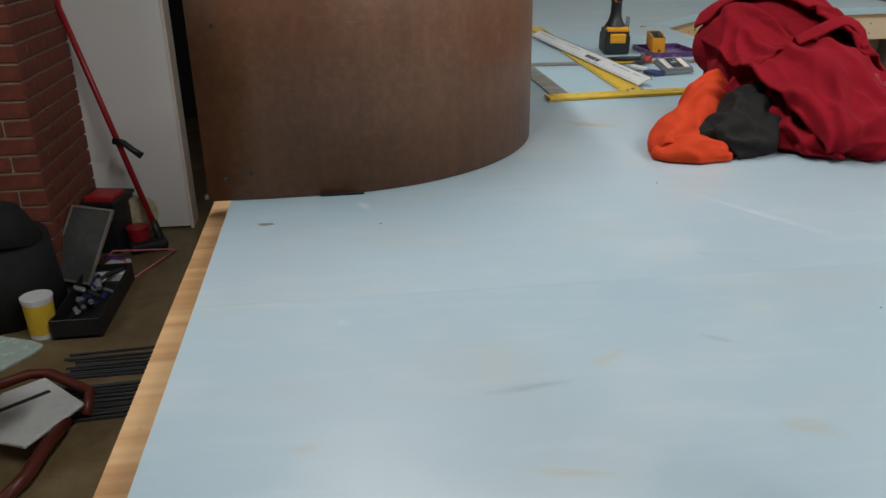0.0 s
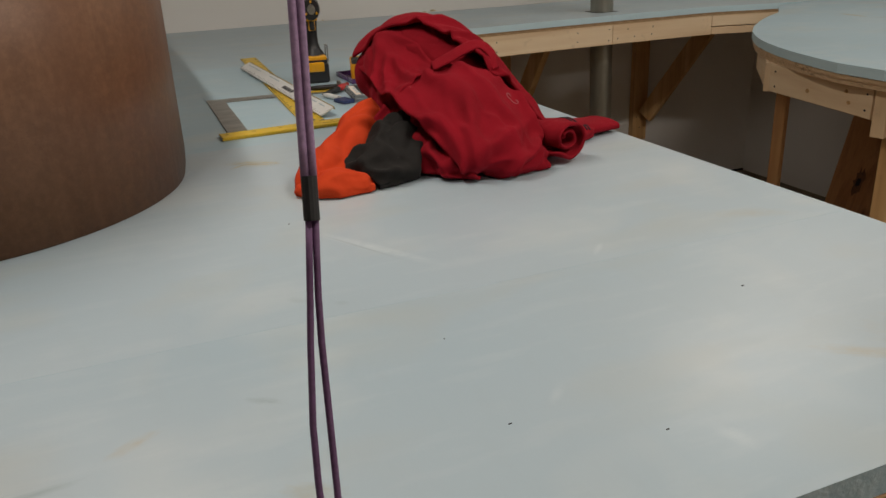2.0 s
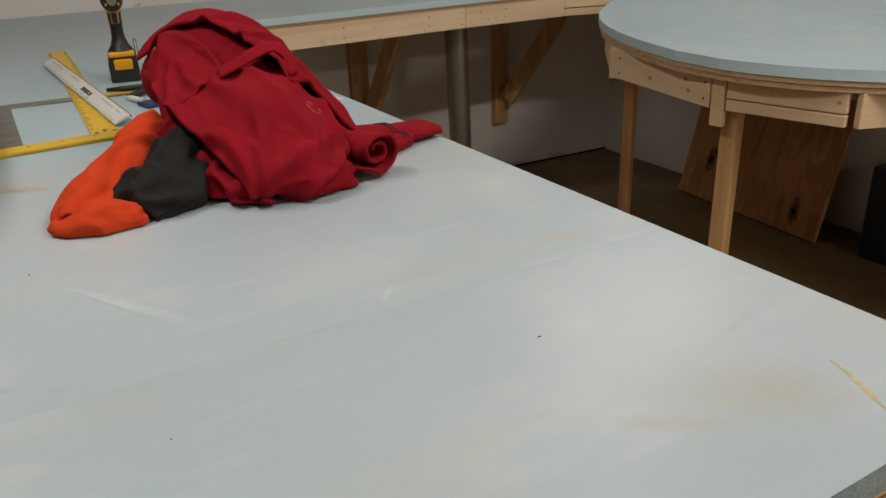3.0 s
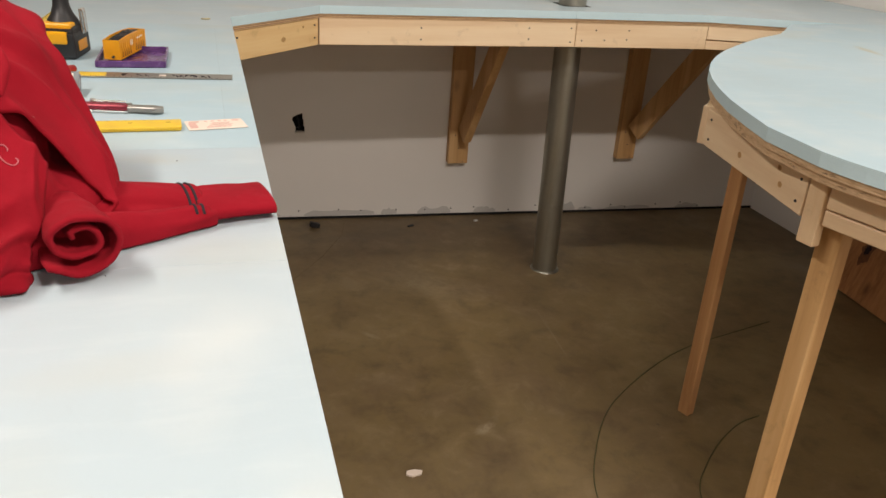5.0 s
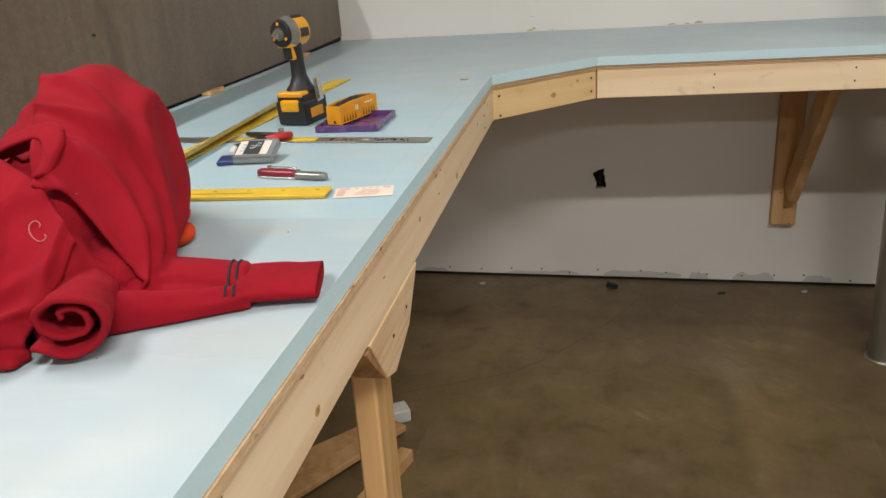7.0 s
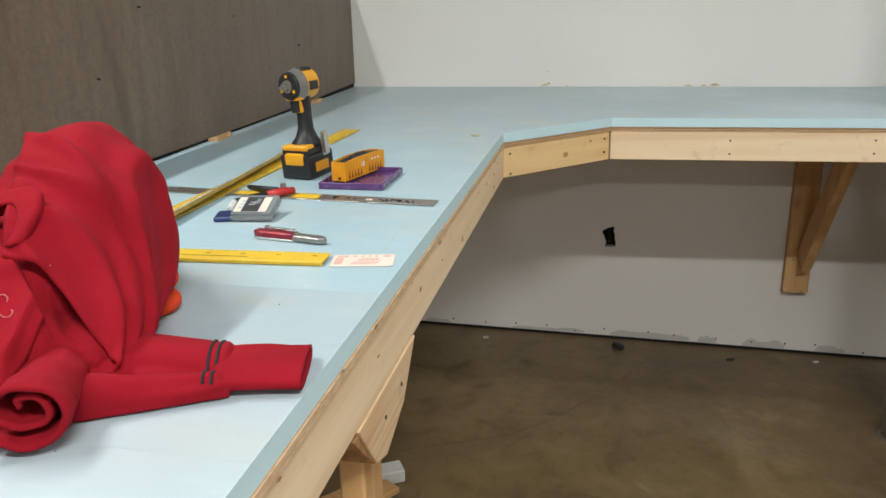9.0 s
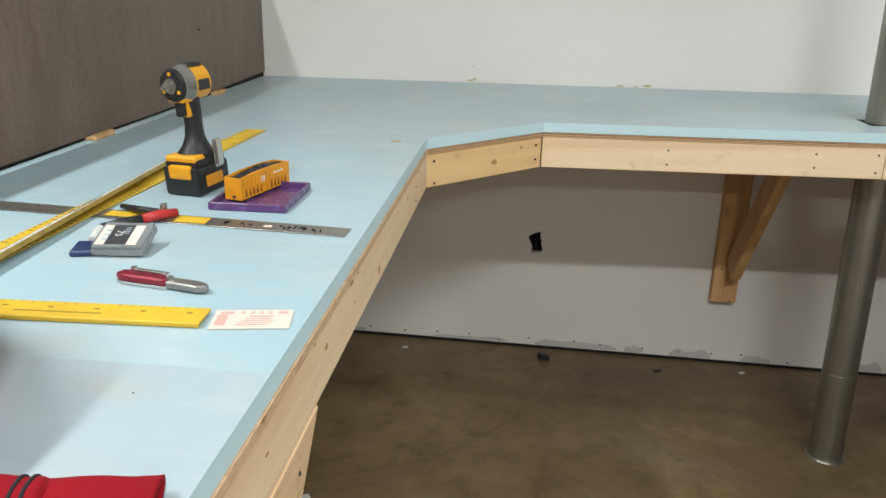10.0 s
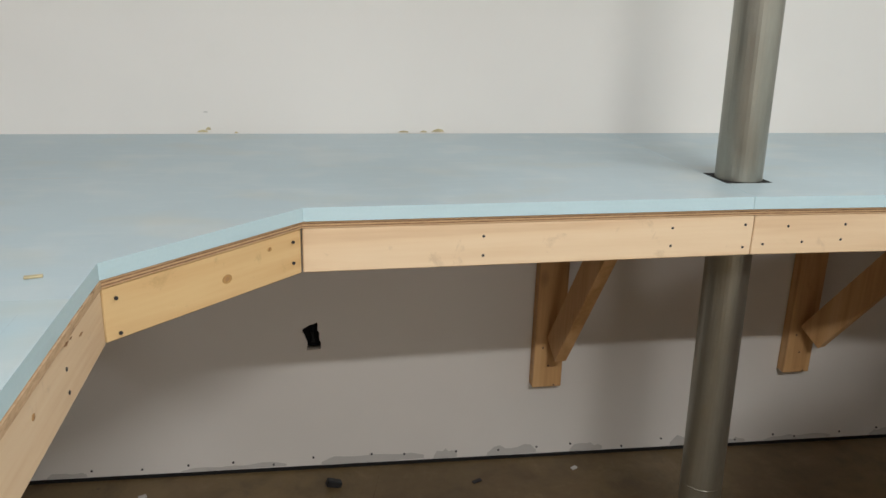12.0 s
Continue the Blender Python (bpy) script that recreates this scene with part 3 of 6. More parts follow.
# joint compound, screw heads and dirt along the foot of the wall
random.seed(4)
mud = thing("joint_compound", 2.0, WALL_Y, 0.02, "smeared grey joint compound along the foot of the wall", "compound", kind="structure")
x = 1.05
while x < 4.0:
    w = random.uniform(0.06, 0.34)
    h = random.uniform(0.014, 0.045)
    fz = floor_z(x + w / 2) + 0.013
    pts = [(x + w * i / 8, fz + h * (0.55 + 0.45 * random.random()) * (0.4 if i in (0, 8) else 1)) for i in range(9)]
    part("smear", prism([(x, fz), *[(a, b) for a, b in pts], (x + w, fz)][::-1], 0, 0.0012, 0, Matrix.Translation((0, WALL_Y - 0.0002, 0)) @ pose(0, 0, 0, 90)), M_MUD, mud)
    x += w + random.uniform(0.02, 0.3)
for i in range(24):
    xx = 1.1 + i * 0.135 + random.uniform(-0.03, 0.03)
    zz = floor_z(xx) + 0.032 + random.uniform(-0.012, 0.01)
    part("screw", rod((xx, WALL_Y - 0.0028, zz), (xx, WALL_Y + 0.002, zz), 0.0034, None, 8), M_INK, mud)
# Black strip over the closed wall foot stands in for a shaded gap.
solid("trim_gap", prism([(1.0, floor_z(1.0) - 0.01), (EAST_X, floor_z(EAST_X) - 0.01), (EAST_X, floor_z(EAST_X) + 0.011), (1.0, floor_z(1.0) + 0.011)], 0.0, 0.003, 0, Matrix.Translation((0, WALL_Y - 0.0004, 0)) @ pose(0, 0, 0, 90)), M_DARK, "black strip standing in for the shaded gap under the drywall", "gap", "structure")
part("patch", box(3.78, 3.86, WALL_Y - 0.0016, WALL_Y, 1.02, 1.1), M_MUD, mud)
for i, (hx, hz, hw, hh) in enumerate(((1.765, 1.004, 0.028, 0.007), (1.78, 1.010, 0.014, 0.008), (2.29, 1.003, 0.03, 0.005), (2.345, 1.003, 0.02, 0.005), (2.385, 1.004, 0.034, 0.009), (1.85, 1.002, 0.01, 0.004), (1.775, 1.055, 0.013, 0.004))):
    part("chip", prism([(hx - hw / 2, hz), (hx + hw / 2, hz), (hx + hw * 0.42, hz + hh * 0.7), (hx, hz + hh), (hx - hw * 0.35, hz + hh * 0.5)][::-1], 0, 0.0015, 0, Matrix.Translation((0, WALL_Y - 0.0002, 0)) @ pose(0, 0, 0, 90)), M_TAN if i != 6 else M_MUD, mud)

# ---------------------------------------------------------------- brick pier and the wall's end beside the doorway
pier = thing("brick_pier", -1.0, 3.85, 0, "dark red brick pier with pale mortar joints", "pier", kind="structure")
part("mortar", joined(box(-3.0, -0.438, 3.556, WALL_Y - 0.002, 0, CEILING - 0.002)), M_MORTAR, pier)
BL, BH, BJ = 0.203, 0.0575, 0.0095
brick_s = mesh_of(box(-BL / 2, BL / 2, -0.01, 0.01, -BH / 2, BH / 2, 0.003), "brick")
brick_e = mesh_of(box(-0.01, 0.01, -0.0925, 0.0925, -BH / 2, BH / 2, 0.003), "brick")
for me in (brick_s, brick_e):
    me.materials.append(M_BRICK)


def brick_at(me, x, y, z):
    ob = new("brick", me)
    ob.parent = pier
    ob.matrix_parent_inverse = pier.matrix_basis.inverted()
    ob.matrix_basis = Matrix.Translation((x, y, z))


brick_sh = mesh_of(box(-0.048, 0.048, -0.01, 0.01, -BH / 2, BH / 2, 0.003), "brick")
brick_eh = mesh_of(box(-0.01, 0.01, -0.0435, 0.0435, -BH / 2, BH / 2, 0.003), "brick")
for me in (brick_sh, brick_eh):
    me.materials.append(M_BRICK)
for row in range(36):
    z = 0.036 + row * (BH + BJ)
    odd = row % 2
    start = -0.429 - (0.096 + BJ if odd else 0.0)
    if odd:
        brick_at(brick_sh, -0.429 - 0.048, 3.557, z)
        brick_at(brick_eh, -0.439, 3.5665 + 0.0015 + 0.0435, z)
    for col in range(3):
        brick_at(brick_s, start - BL / 2 - (BL + BJ) * col, 3.557, z)
        brick_at(brick_e, -0.439, 3.5680 + (0.087 + BJ if odd else 0.0) + 0.0925 + (0.185 + BJ) * col, z)

# ---------------------------------------------------------------- benchwork
K1, K2 = (1.745, 3.08), (2.015, 3.356)
PEN = [(3.40, 2.992), (3.254, 2.900), (3.129, 2.805), (3.0, 2.695), (2.918, 2.612), (2.850, 2.530), (2.792, 2.448), (2.742, 2.360), (2.700, 2.272), (2.660, 2.172), (2.627, 2.062), (2.604, 1.975), *arc(3.170, 1.905, 0.575, 187, 262, 18), (4.38, 1.28)]   # rounded end of the peninsula


def inset(poly_line, d):
    """A line in plan moved d to its left."""
    pts = [Vector(p) for p in poly_line]
    out = []
    for i, p in enumerate(pts):
        a = (pts[i] - pts[i - 1]).normalized() if i else (pts[1] - pts[0]).normalized()
        b = (pts[i + 1] - pts[i]).normalized() if i < len(pts) - 1 else a
        na, nb = Vector((-a.y, a.x)), Vector((-b.y, b.x))
        mid = (na + nb).normalized()
        out.append(tuple(p + mid * d / max(0.4, mid.dot(na))))
    return out


def plank(name, a, b, z0, z1, thick, material, parent, label="", side=1):
    """A board on edge from a to b in plan; its thickness lies to the left of the line."""
    a, b = Vector(a), Vector(b)
    d = b - a
    m = Matrix.Translation(((a.x + b.x) / 2, (a.y + b.y) / 2, (z0 + z1) / 2)) @ Matrix.Rotation(math.atan2(d.y, d.x), 4, "Z") @ Matrix.Translation((0, side * thick / 2, 0))
    me = mesh_of(obox(Matrix(), d.length, thick, z1 - z0, 0.0018), name)
    me.materials.append(material)
    ob = new(name, me)
    ob.parent = parent
    ob.matrix_parent_inverse = parent.matrix_basis.inverted()
    ob.matrix_basis = m
    return tagged(ob, label)


M_PINE_V = wood("pale_pine_upright", "z", (0.84, 0.65, 0.44), (0.79, 0.59, 0.38), (0.70, 0.49, 0.29), 0.55, 14)
M_PINE_L = wood("pine_board", "x", (0.86, 0.68, 0.47), (0.81, 0.615, 0.405), (0.72, 0.51, 0.315), 0.55, 14)


M_PINE_BROWN = wood("brown_pine_upright", "z", (0.52, 0.29, 0.13), (0.45, 0.235, 0.10), (0.33, 0.16, 0.065), 0.55, 16)
M_PINE_K = wood("yellow_pine_board", "x", (0.80, 0.58, 0.30), (0.75, 0.51, 0.25), (0.62, 0.38, 0.16), 0.5, 20)


def nails(parent, places, toward=(0, -1)):
    for x, y, z in places:
        a = Vector((x, y, z))
        t = Vector((*toward, 0))
        part("nail", rod(a - t * 0.002, a + t * 0.0006, 0.0028, None, 8), M_INK, parent)


def knot(parent, x, y, z, toward, r):
    """A knot in a board: a dark heart in a brown ring, flush with the face."""
    a = Vector((x, y, z))
    t = Vector((*toward, 0)).normalized()
    ring = rod(a - t * 0.002, a + t * 0.0003, r, None, 14)
    ring.transform(Matrix.Translation(a) @ Matrix.Diagonal((1.0, 1.0, 0.75, 1)) @ Matrix.Translation(-a))
    part("knot", ring, M_KNOT, parent)
    part("knot", rod(a - t * 0.002, a + t * 0.0005, r * 0.4, None, 10), M_FIR, parent)


M_KNOT = plain("brown_knot", (0.50, 0.29, 0.11), 0.55, 0.0, 0.25, 300)
bench = thing("long_workbench", 1.15, 2.4, 0, "long plywood-topped workbench on pine legs with pine front boards", "workbench")
part("plywood_top", prism([(0.522, 0.791), (1.743, 0.791), (1.743, 3.082), (2.013, 3.359), (2.013, 4.138), (0.60, 4.138), (0.60, 1.60), (0.522, 1.60)], PLY0, PLY1 - 0.0005), M_PLY, bench)
part("plywood_edge", box(1.7432, 1.7455, 0.791, 3.078, PLY0 + 0.0005, PLY1 - 0.001), M_PLY_PALE, bench)
part("plywood_edge", box(0.522, 1.743, 0.7885, 0.7908, PLY0 + 0.0005, PLY1 - 0.001), M_PLY_EDGE, bench)
plank("front_board", (1.743, 0.7915), (1.743, 3.080), FAS0, PLY0 - 0.001, 0.019, M_PINE_L, bench)
plank("front_board", (1.7432, 3.083), (2.0125, 3.3575), FAS0, PLY0 - 0.001, 0.019, M_PINE_K, bench, "knotty pine corner board")
plank("front_board", (0.524, 0.7915), (1.723, 0.7915), FAS0, PLY0 - 0.001, 0.019, M_PINE_L, bench)
plank("front_board", (0.5235, 1.60), (0.5235, 0.812), FAS0, PLY0 - 0.001, 0.019, M_PINE_L, bench)
part("plywood_edge", prism([(1.7445, 3.080), (2.0145, 3.3565), (2.013, 3.358), (1.743, 3.0815)], PLY0 + 0.0005, PLY1 - 0.001), M_PLY_EDGE, bench)
for jy in (0.85, 1.35, 2.3, 2.75):
    plank("joist", (0.56, jy), (1.72, jy), FAS0 + 0.002, PLY0 - 0.001, 0.019, M_PINE_L, bench)
part("gusset", prism([(1.800, 0.8795), (1.862, 0.801), (1.905, 0.786), (1.996, 0.813), (2.070, 0.8795)], -0.018, 0.0004, 0.001, Matrix.Translation((1.7445, 0, 0)) @ Matrix(((0, 0, 1, 0), (1, 0, 0, 0), (0, 1, 0, 0), (0, 0, 0, 1)))), M_PINE_Y, bench, "short pine gusset plate over the leg")
for lx, ly in ((1.683, 1.868), (1.683, 0.86), (0.56, 0.86), (0.56, 1.868), (1.1, 3.5)):
    part("leg", box(lx + 0.007, lx + 0.040, ly + 0.005, ly + 0.083, floor_z(lx + 0.04), PLY0 - 0.003, 0.003), M_PINE_Z, bench)
part("block", prism([(1.79, 0.872), (1.825, 0.835), (1.862, 0.80), (1.862, 0.872)], 1.675, 1.742, 0.001, Matrix(((0, 0, 1, 0), (1, 0, 0, 0), (0, 1, 0, 0), (0, 0, 0, 1)))), M_FIR, bench, "angled brown block at the leg's head")
nails(bench, [(1.7455, y, z) for y, z in ((1.985, 0.845), (1.905, 0.84))] , (1, 0))
for ky, kz, kr in ((1.02, 0.915, 0.008), (1.34, 0.94, 0.006), (1.62, 0.905, 0.007), (2.12, 0.93, 0.006), (2.47, 0.90, 0.008), (2.78, 0.935, 0.005)):
    knot(bench, 1.7432, ky, kz, (1, 0), kr)
knot(bench, 1.895, 3.2378, 0.915, (0.714, -0.70), 0.010)
knot(bench, 1.960, 3.304, 0.942, (0.714, -0.70), 0.005)
nails(bench, [(1.7435, y, z) for y, z in ( (2.9, 0.93), (2.9, 0.90), (1.2, 0.92), (1.35, 0.90))], (1, 0))
d2 = Vector((0.2693, 0.2745)).normalized()
nrm2 = Vector((d2.y, -d2.x))
nails(bench, [(*(Vector(K1) + d2 * s + nrm2 * 0.001), z) for s, z in ((0.02, 0.943), (0.022, 0.89), (0.362, 0.943), (0.362, 0.905))], tuple(nrm2))

random.seed(31)
for k in range(22):
    cy = random.uniform(0.85, 3.0)
    ln, dz = random.uniform(0.006, 0.03), random.uniform(0.0015, 0.004)
    cz = random.choice((PLY0 - 0.001, PLY0 - 0.002, PLY1 - 0.002, random.uniform(FAS0 + 0.02, PLY0 - 0.01)))
    part("splinter", prism([(cy, cz), (cy + ln * 0.5, cz - dz), (cy + ln, cz - dz * 0.3), (cy + ln * 0.6, cz + dz * 0.4)], 0.0, 0.0006, 0, Matrix.Translation((1.7433 if cz < PLY0 - 0.004 else 1.7452, 0, 0)) @ Matrix(((0, 0, 1, 0), (1, 0, 0, 0), (0, 1, 0, 0), (0, 0, 0, 1)))), M_FIR, bench)

rear = thing("rear_workbench", 3.0, 3.8, 0, "wall-hung workbench with a pine front board and plywood top", "workbench")
part("plywood_top", prism([(2.0145, 3.3595), (2.88, 3.383), (3.40, 3.376), (3.84, 3.243), (4.378, 3.243), (4.378, 4.138), (2.0145, 4.138)], PLY0, PLY1 - 0.0005), M_PLY, rear)
part("plywood_edge", prism([(2.0145, 3.357), (2.88, 3.3805), (3.40, 3.3735), (3.84, 3.2405), (3.84, 3.2425), (3.40, 3.3755), (2.88, 3.3825), (2.0145, 3.359)], PLY0 + 0.0005, PLY1 - 0.001), M_PLY_EDGE, rear)
plank("front_board", (2.0146, 3.3575), (2.890, 3.3815), FAS0, PLY0 - 0.001, 0.019, M_PINE_L, rear)
plank("front_board", (2.8915, 3.3815), (3.399, 3.3745), FAS0, PLY0 - 0.001, 0.019, M_PINE_L, rear)
plank("front_board", (3.400, 3.3745), (3.84, 3.2415), FAS0 + 0.035, PLY0 - 0.001, 0.019, M_PINE_L, rear)
plank("front_board", (3.400, 3.3760), (3.84, 3.2430), FAS0, FAS0 + 0.031, 0.019, M_PINE_L, rear)
nails(rear, [(x, (3.3575 + (x - 2.0146) * 0.0274) if x < 2.89 else 3.3815 - (x - 2.8915) * 0.0138, z) for x, z in ((2.342, 0.937), (2.342, 0.900), (2.717, 0.941), (2.717, 0.905), (2.872, 0.943), (2.872, 0.897), (2.965, 0.938), (2.915, 0.902), (3.0, 0.905), (3.09, 0.940), (3.085, 0.908))])
for jx in (2.35, 3.03, 3.45):
    plank("joist", (jx, 3.405), (jx, 4.13), FAS0 + 0.002, PLY0 - 0.001, 0.019, M_PINE_L, rear)


def bracket(x, swing):
    """A pine wall bracket: an upright on the wall, an arm under the joists and a diagonal brace."""
    b = thing("wall_bracket", x, WALL_Y, 0.229, "knotty brown pine wall bracket under the bench with a diagonal brace", "bracket", "brackets under the rear bench")
    part("upright", box(x - 0.045, x + 0.045, WALL_Y - 0.039, WALL_Y - 0.001, 0.229, PLY0 - 0.004, 0.002), M_PINE_Z, b)
    part("arm", box(x - 0.018, x + 0.019, WALL_Y - 0.70, WALL_Y - 0.04, FAS0 + 0.001, PLY0 - 0.003, 0.002), M_PINE_L, b)
    p0, p1 = Vector((x + 0.010, WALL_Y - 0.075, 0.37)), Vector((x + swing, WALL_Y - 0.42, 0.90))
    d = p1 - p0
    m = Matrix.Translation((p0 + p1) / 2) @ d.to_track_quat("Z", "X").to_matrix().to_4x4()
    part("brace", obox(m, 0.085, 0.036, d.length, 0.002), M_PINE_Z, b)
    nails(b, [(x - 0.03, WALL_Y - 0.039, 0.76), (x + 0.022, WALL_Y - 0.039, 0.235), (x - 0.02, WALL_Y - 0.039, 0.36), (x + 0.0, WALL_Y - 0.039, 0.30)])
    return b


bracket(2.735, 0.035)
bracket(3.574, 0.14)

pen = thing("peninsula_workbench", 3.2, 2.2, 0, "round-ended workbench peninsula with segmented pine aprons on pine legs", "workbench")
part("plywood_top", prism([(4.378, 3.240), (3.80, 3.240), (3.60, 3.20), *inset(PEN, 0.004)][:-1] + [(4.378, 1.29)], PLY0, PLY1 - 0.0005), M_PLY, pen)
ring = inset(PEN, 0.0035)
ring2 = inset(PEN, 0.006)
part("plywood_edge", prism(ring + ring2[::-1], PLY0 + 0.0005, PLY1 - 0.001), M_PLY_PALE, pen)
AZ0, AZ1 = FAS0 - 0.010, PLY0 - 0.0135


def apron(a, b, strips=((AZ0, AZ1),)):
    """One straight board of the round end, or two strips one above the other."""
    for z0, z1 in strips:
        plank("apron", a, b, z0, z1, 0.019, M_PINE_L, pen)


part("plywood_edge", prism(inset(PEN, 0.0075) + inset(PEN, 0.012)[::-1], AZ1 + 0.0005, PLY0), M_PLY_PALE, pen)
part("plywood_layer", prism([(4.378, 3.240), (3.80, 3.240), (3.60, 3.20), *inset(PEN, 0.0125)][:-1] + [(4.378, 1.30)], AZ1 + 0.001, PLY0 - 0.0005), M_PLY, pen)
apron((3.40, 2.965), (2.975, 2.640))
apron((2.960, 2.622), (2.722, 2.330))
apron((2.706, 2.298), (2.631, 1.882))
apron((2.640, 1.838), (2.712, 1.575), ((AZ0 + 0.030, AZ1), (AZ0, AZ0 + 0.027)))
apron((2.724, 1.550), (3.10, 1.395))
part("post_block", obox(pose(2.640, 1.858, 0.889, 0, 0, 10), 0.019, 0.034, 0.118, 0.0015), M_PINE_V, pen, "short upright pine block at the joint")
part("post_block", obox(pose(2.729, 2.318, 0.906, 0, 0, 40), 0.019, 0.034, 0.084, 0.0015), M_PINE_V, pen, "short upright pine block at the joint")
for lx, ly, a, w, mat in ((3.000, 2.528, 20, 0.030, M_PINE_BROWN), (2.690, 1.852, 12, 0.036, M_PINE_Z), (3.4, 1.6, 0, 0.036, M_PINE_Z)):
    part("leg", obox(Matrix.Translation((lx, ly, (AZ1 - 0.001 + floor_z(lx)) / 2)) @ Matrix.Rotation(radians(a), 4, "Z"), w, w + 0.008, AZ1 - 0.001 - floor_z(lx), 0.003), mat, pen)
for ky, kz, kr in ((2.125, 0.900, 0.008), (1.975, 0.925, 0.007), (1.962, 0.898, 0.007)):
    knot(pen, 2.706 - 0.1803 * (2.298 - ky), ky, kz, (-0.983, 0.182), kr)
nails(pen, [(2.700, 2.272, 0.930), (2.700, 2.270, 0.888), (2.6335, 1.900, 0.930), (2.6335, 1.902, 0.890), (2.6345, 1.862, 0.860)], (-1, 0))
knot(pen, 2.7065, 1.592, 0.925, (-0.96, -0.26), 0.006)


def seams(parent, lines):
    """Score lines in the foam: shallow ridges of pale dust."""
    for (x0, y0), (x1, y1) in lines:
        plank("score_line", (x0, y0), (x1, y1), TOP - 0.001, TOP + 0.0002, 0.0010, M_SMUDGE, parent)


def foam_board(poly, material, label):
    ob = solid("foam_board", prism(poly, PLY1, TOP, 0.0), material, label, "foam board", group="foam boards on the benches")
    ob.data.materials.append(M_FOAM_CUT)
    ob.data.materials.append(M_FOAM_EDGE)
    for face in ob.data.polygons:
        if abs(face.normal.z) < 0.5:
            face.material_index = 1 if face.normal.y < -0.9 and face.center.y < 1.0 else 2
    return ob


G = 0.0003
foam_board([(0.556, 0.789), (1.743, 0.789), (1.743, 1.166), (0.556, 1.183)], M_FOAM_S, "pale blue foam board with scuffs and tan glue stains")
foam_board([(0.556, 1.183 + G), (1.743, 1.166 + G), (1.743, 1.918), (0.556, 1.918)], M_FOAM_S, "pale blue foam board with white scuffs and score lines")
foam_board([(0.70, 1.918 + G), (1.743, 1.918 + G), (1.743, 2.945), (0.70, 2.945)], M_FOAM_N, "light blue foam board with faint pencil lines")
foam_board([(0.70, 2.945 + G), (1.743, 2.945 + G), (1.744, 3.077), (2.0165, 3.354), (2.882, 3.3775), (2.882, 3.6), (2.882, 4.137), (0.70, 4.137)], M_FOAM_R, "large light blue foam board with a clipped corner")
foam_board([(2.883, 3.3775), (3.40, 3.3705), (3.84, 3.2375), (4.376, 3.2375), (4.376, 4.137), (2.883, 4.137)], M_FOAM_R, "light blue foam board along the white wall")
foam_board([(4.376, 3.2365), (3.84, 3.2365), (3.60, 3.20), *PEN[:-1], (4.376, 1.28)], M_FOAM_N, "light blue foam top with a rounded end and tan glue stains")

# ---------------------------------------------------------------- steel column
column = thing("steel_column", 2.958, 3.540, floor_z(2.958), "bare galvanised steel column passing through the bench", "column")


def on_column(z):
    """The middle of the column at that height; it stands square to the falling slab."""
    return (2.958 - 0.016 * (z + 0.042), 3.540 + 0.006 * (z + 0.042), z)


part("pipe", rod(on_column(-0.044), on_column(CEILING), 0.049, None, 40), M_POLE, column, smooth=False)
part("base_ring", rod(on_column(-0.042), on_column(-0.036), 0.060, 0.056, 32), M_POLE, column)
part("band", rod(on_column(0.25), on_column(0.253), 0.0495, None, 40), M_POLE, column)
# Thin black sheet on the foam imitates the dark of the cut-out.
solid("cutout", box(2.886, 2.990, 3.494, 3.596, TOP - 0.001, TOP + 0.0006), M_DARK, "black square standing for the shaded cut-out round the column", "cut-out")
for p in column.children[0].data.polygons:
    p.use_smooth = abs(p.normal.z) < 0.5

# ---------------------------------------------------------------- hardboard backdrop
BZ = 1.39
curve = [(0.529, 1.486), (0.60, 1.485), (0.66, 1.486), *arc(0.665, 1.836, 0.35, -88, -8, 22), (1.020, 1.86), (1.030, 1.98), (1.035, 2.099)]
hb = thing("curved_backdrop", 0.8, 1.6, TOP, "curved brown hardboard backdrop sheet standing on the foam", "backdrop")
part("sheet", sheet(curve, TOP + 0.001, BZ, 0.006), M_HARD_W, hb, smooth=False)
for p in hb.children[0].data.polygons:
    p.use_smooth = True
part("back_strip", box(0.531, 0.56, 1.4925, 1.53, TOP, BZ, 0.002), M_PINE_Z, hb)
# Black sliver in front of the sheet's foot stands for shade beneath it.
part("gap", box(0.668, 0.724, 1.4832, 1.4862, TOP + 0.0005, TOP + 0.0028), M_DARK, hb)
for sx, sz in ((0.553, 1.03), (0.585, 1.035), (0.558, 1.215), (0.60, 1.30), (0.57, 1.365)):
    part("screw", rod((sx, 1.4842, sz), (sx, 1.487, sz), 0.0026, None, 8), M_INK, hb)
hn = thing("straight_backdrop", 1.06, 3.2, TOP, "grey-brown hardboard backdrop panel raised above the foam on blocks", "backdrop")
part("sheet", sheet([(1.036, 2.10), (1.039, 2.6), (1.045, 3.2), (1.032, 3.7), (1.015, 4.137)], TOP + 0.016, BZ, 0.006), M_HARD_N, hn)
# Black bar added behind the panel so the gap below it looks dark.
part("rail", box(0.985, 1.012, 2.12, 4.13, TOP + 0.0005, TOP + 0.018), M_DARK, hn)
for y0, y1 in ((2.90, 2.98), (3.62, 3.68)):
    part("block", box(1.013, 1.040, y0, y1, TOP + 0.0005, TOP + 0.0125, 0.001), M_PINE_Z, hn, "pale wood shim block")
for sy, sz in ((2.62, 1.33), (3.05, 1.30), (3.5, 1.2), (2.45, 1.2)):
    part("screw", rod((1.0448, sy, sz), (1.036, sy, sz), 0.0022, None, 8), M_INK, hn)

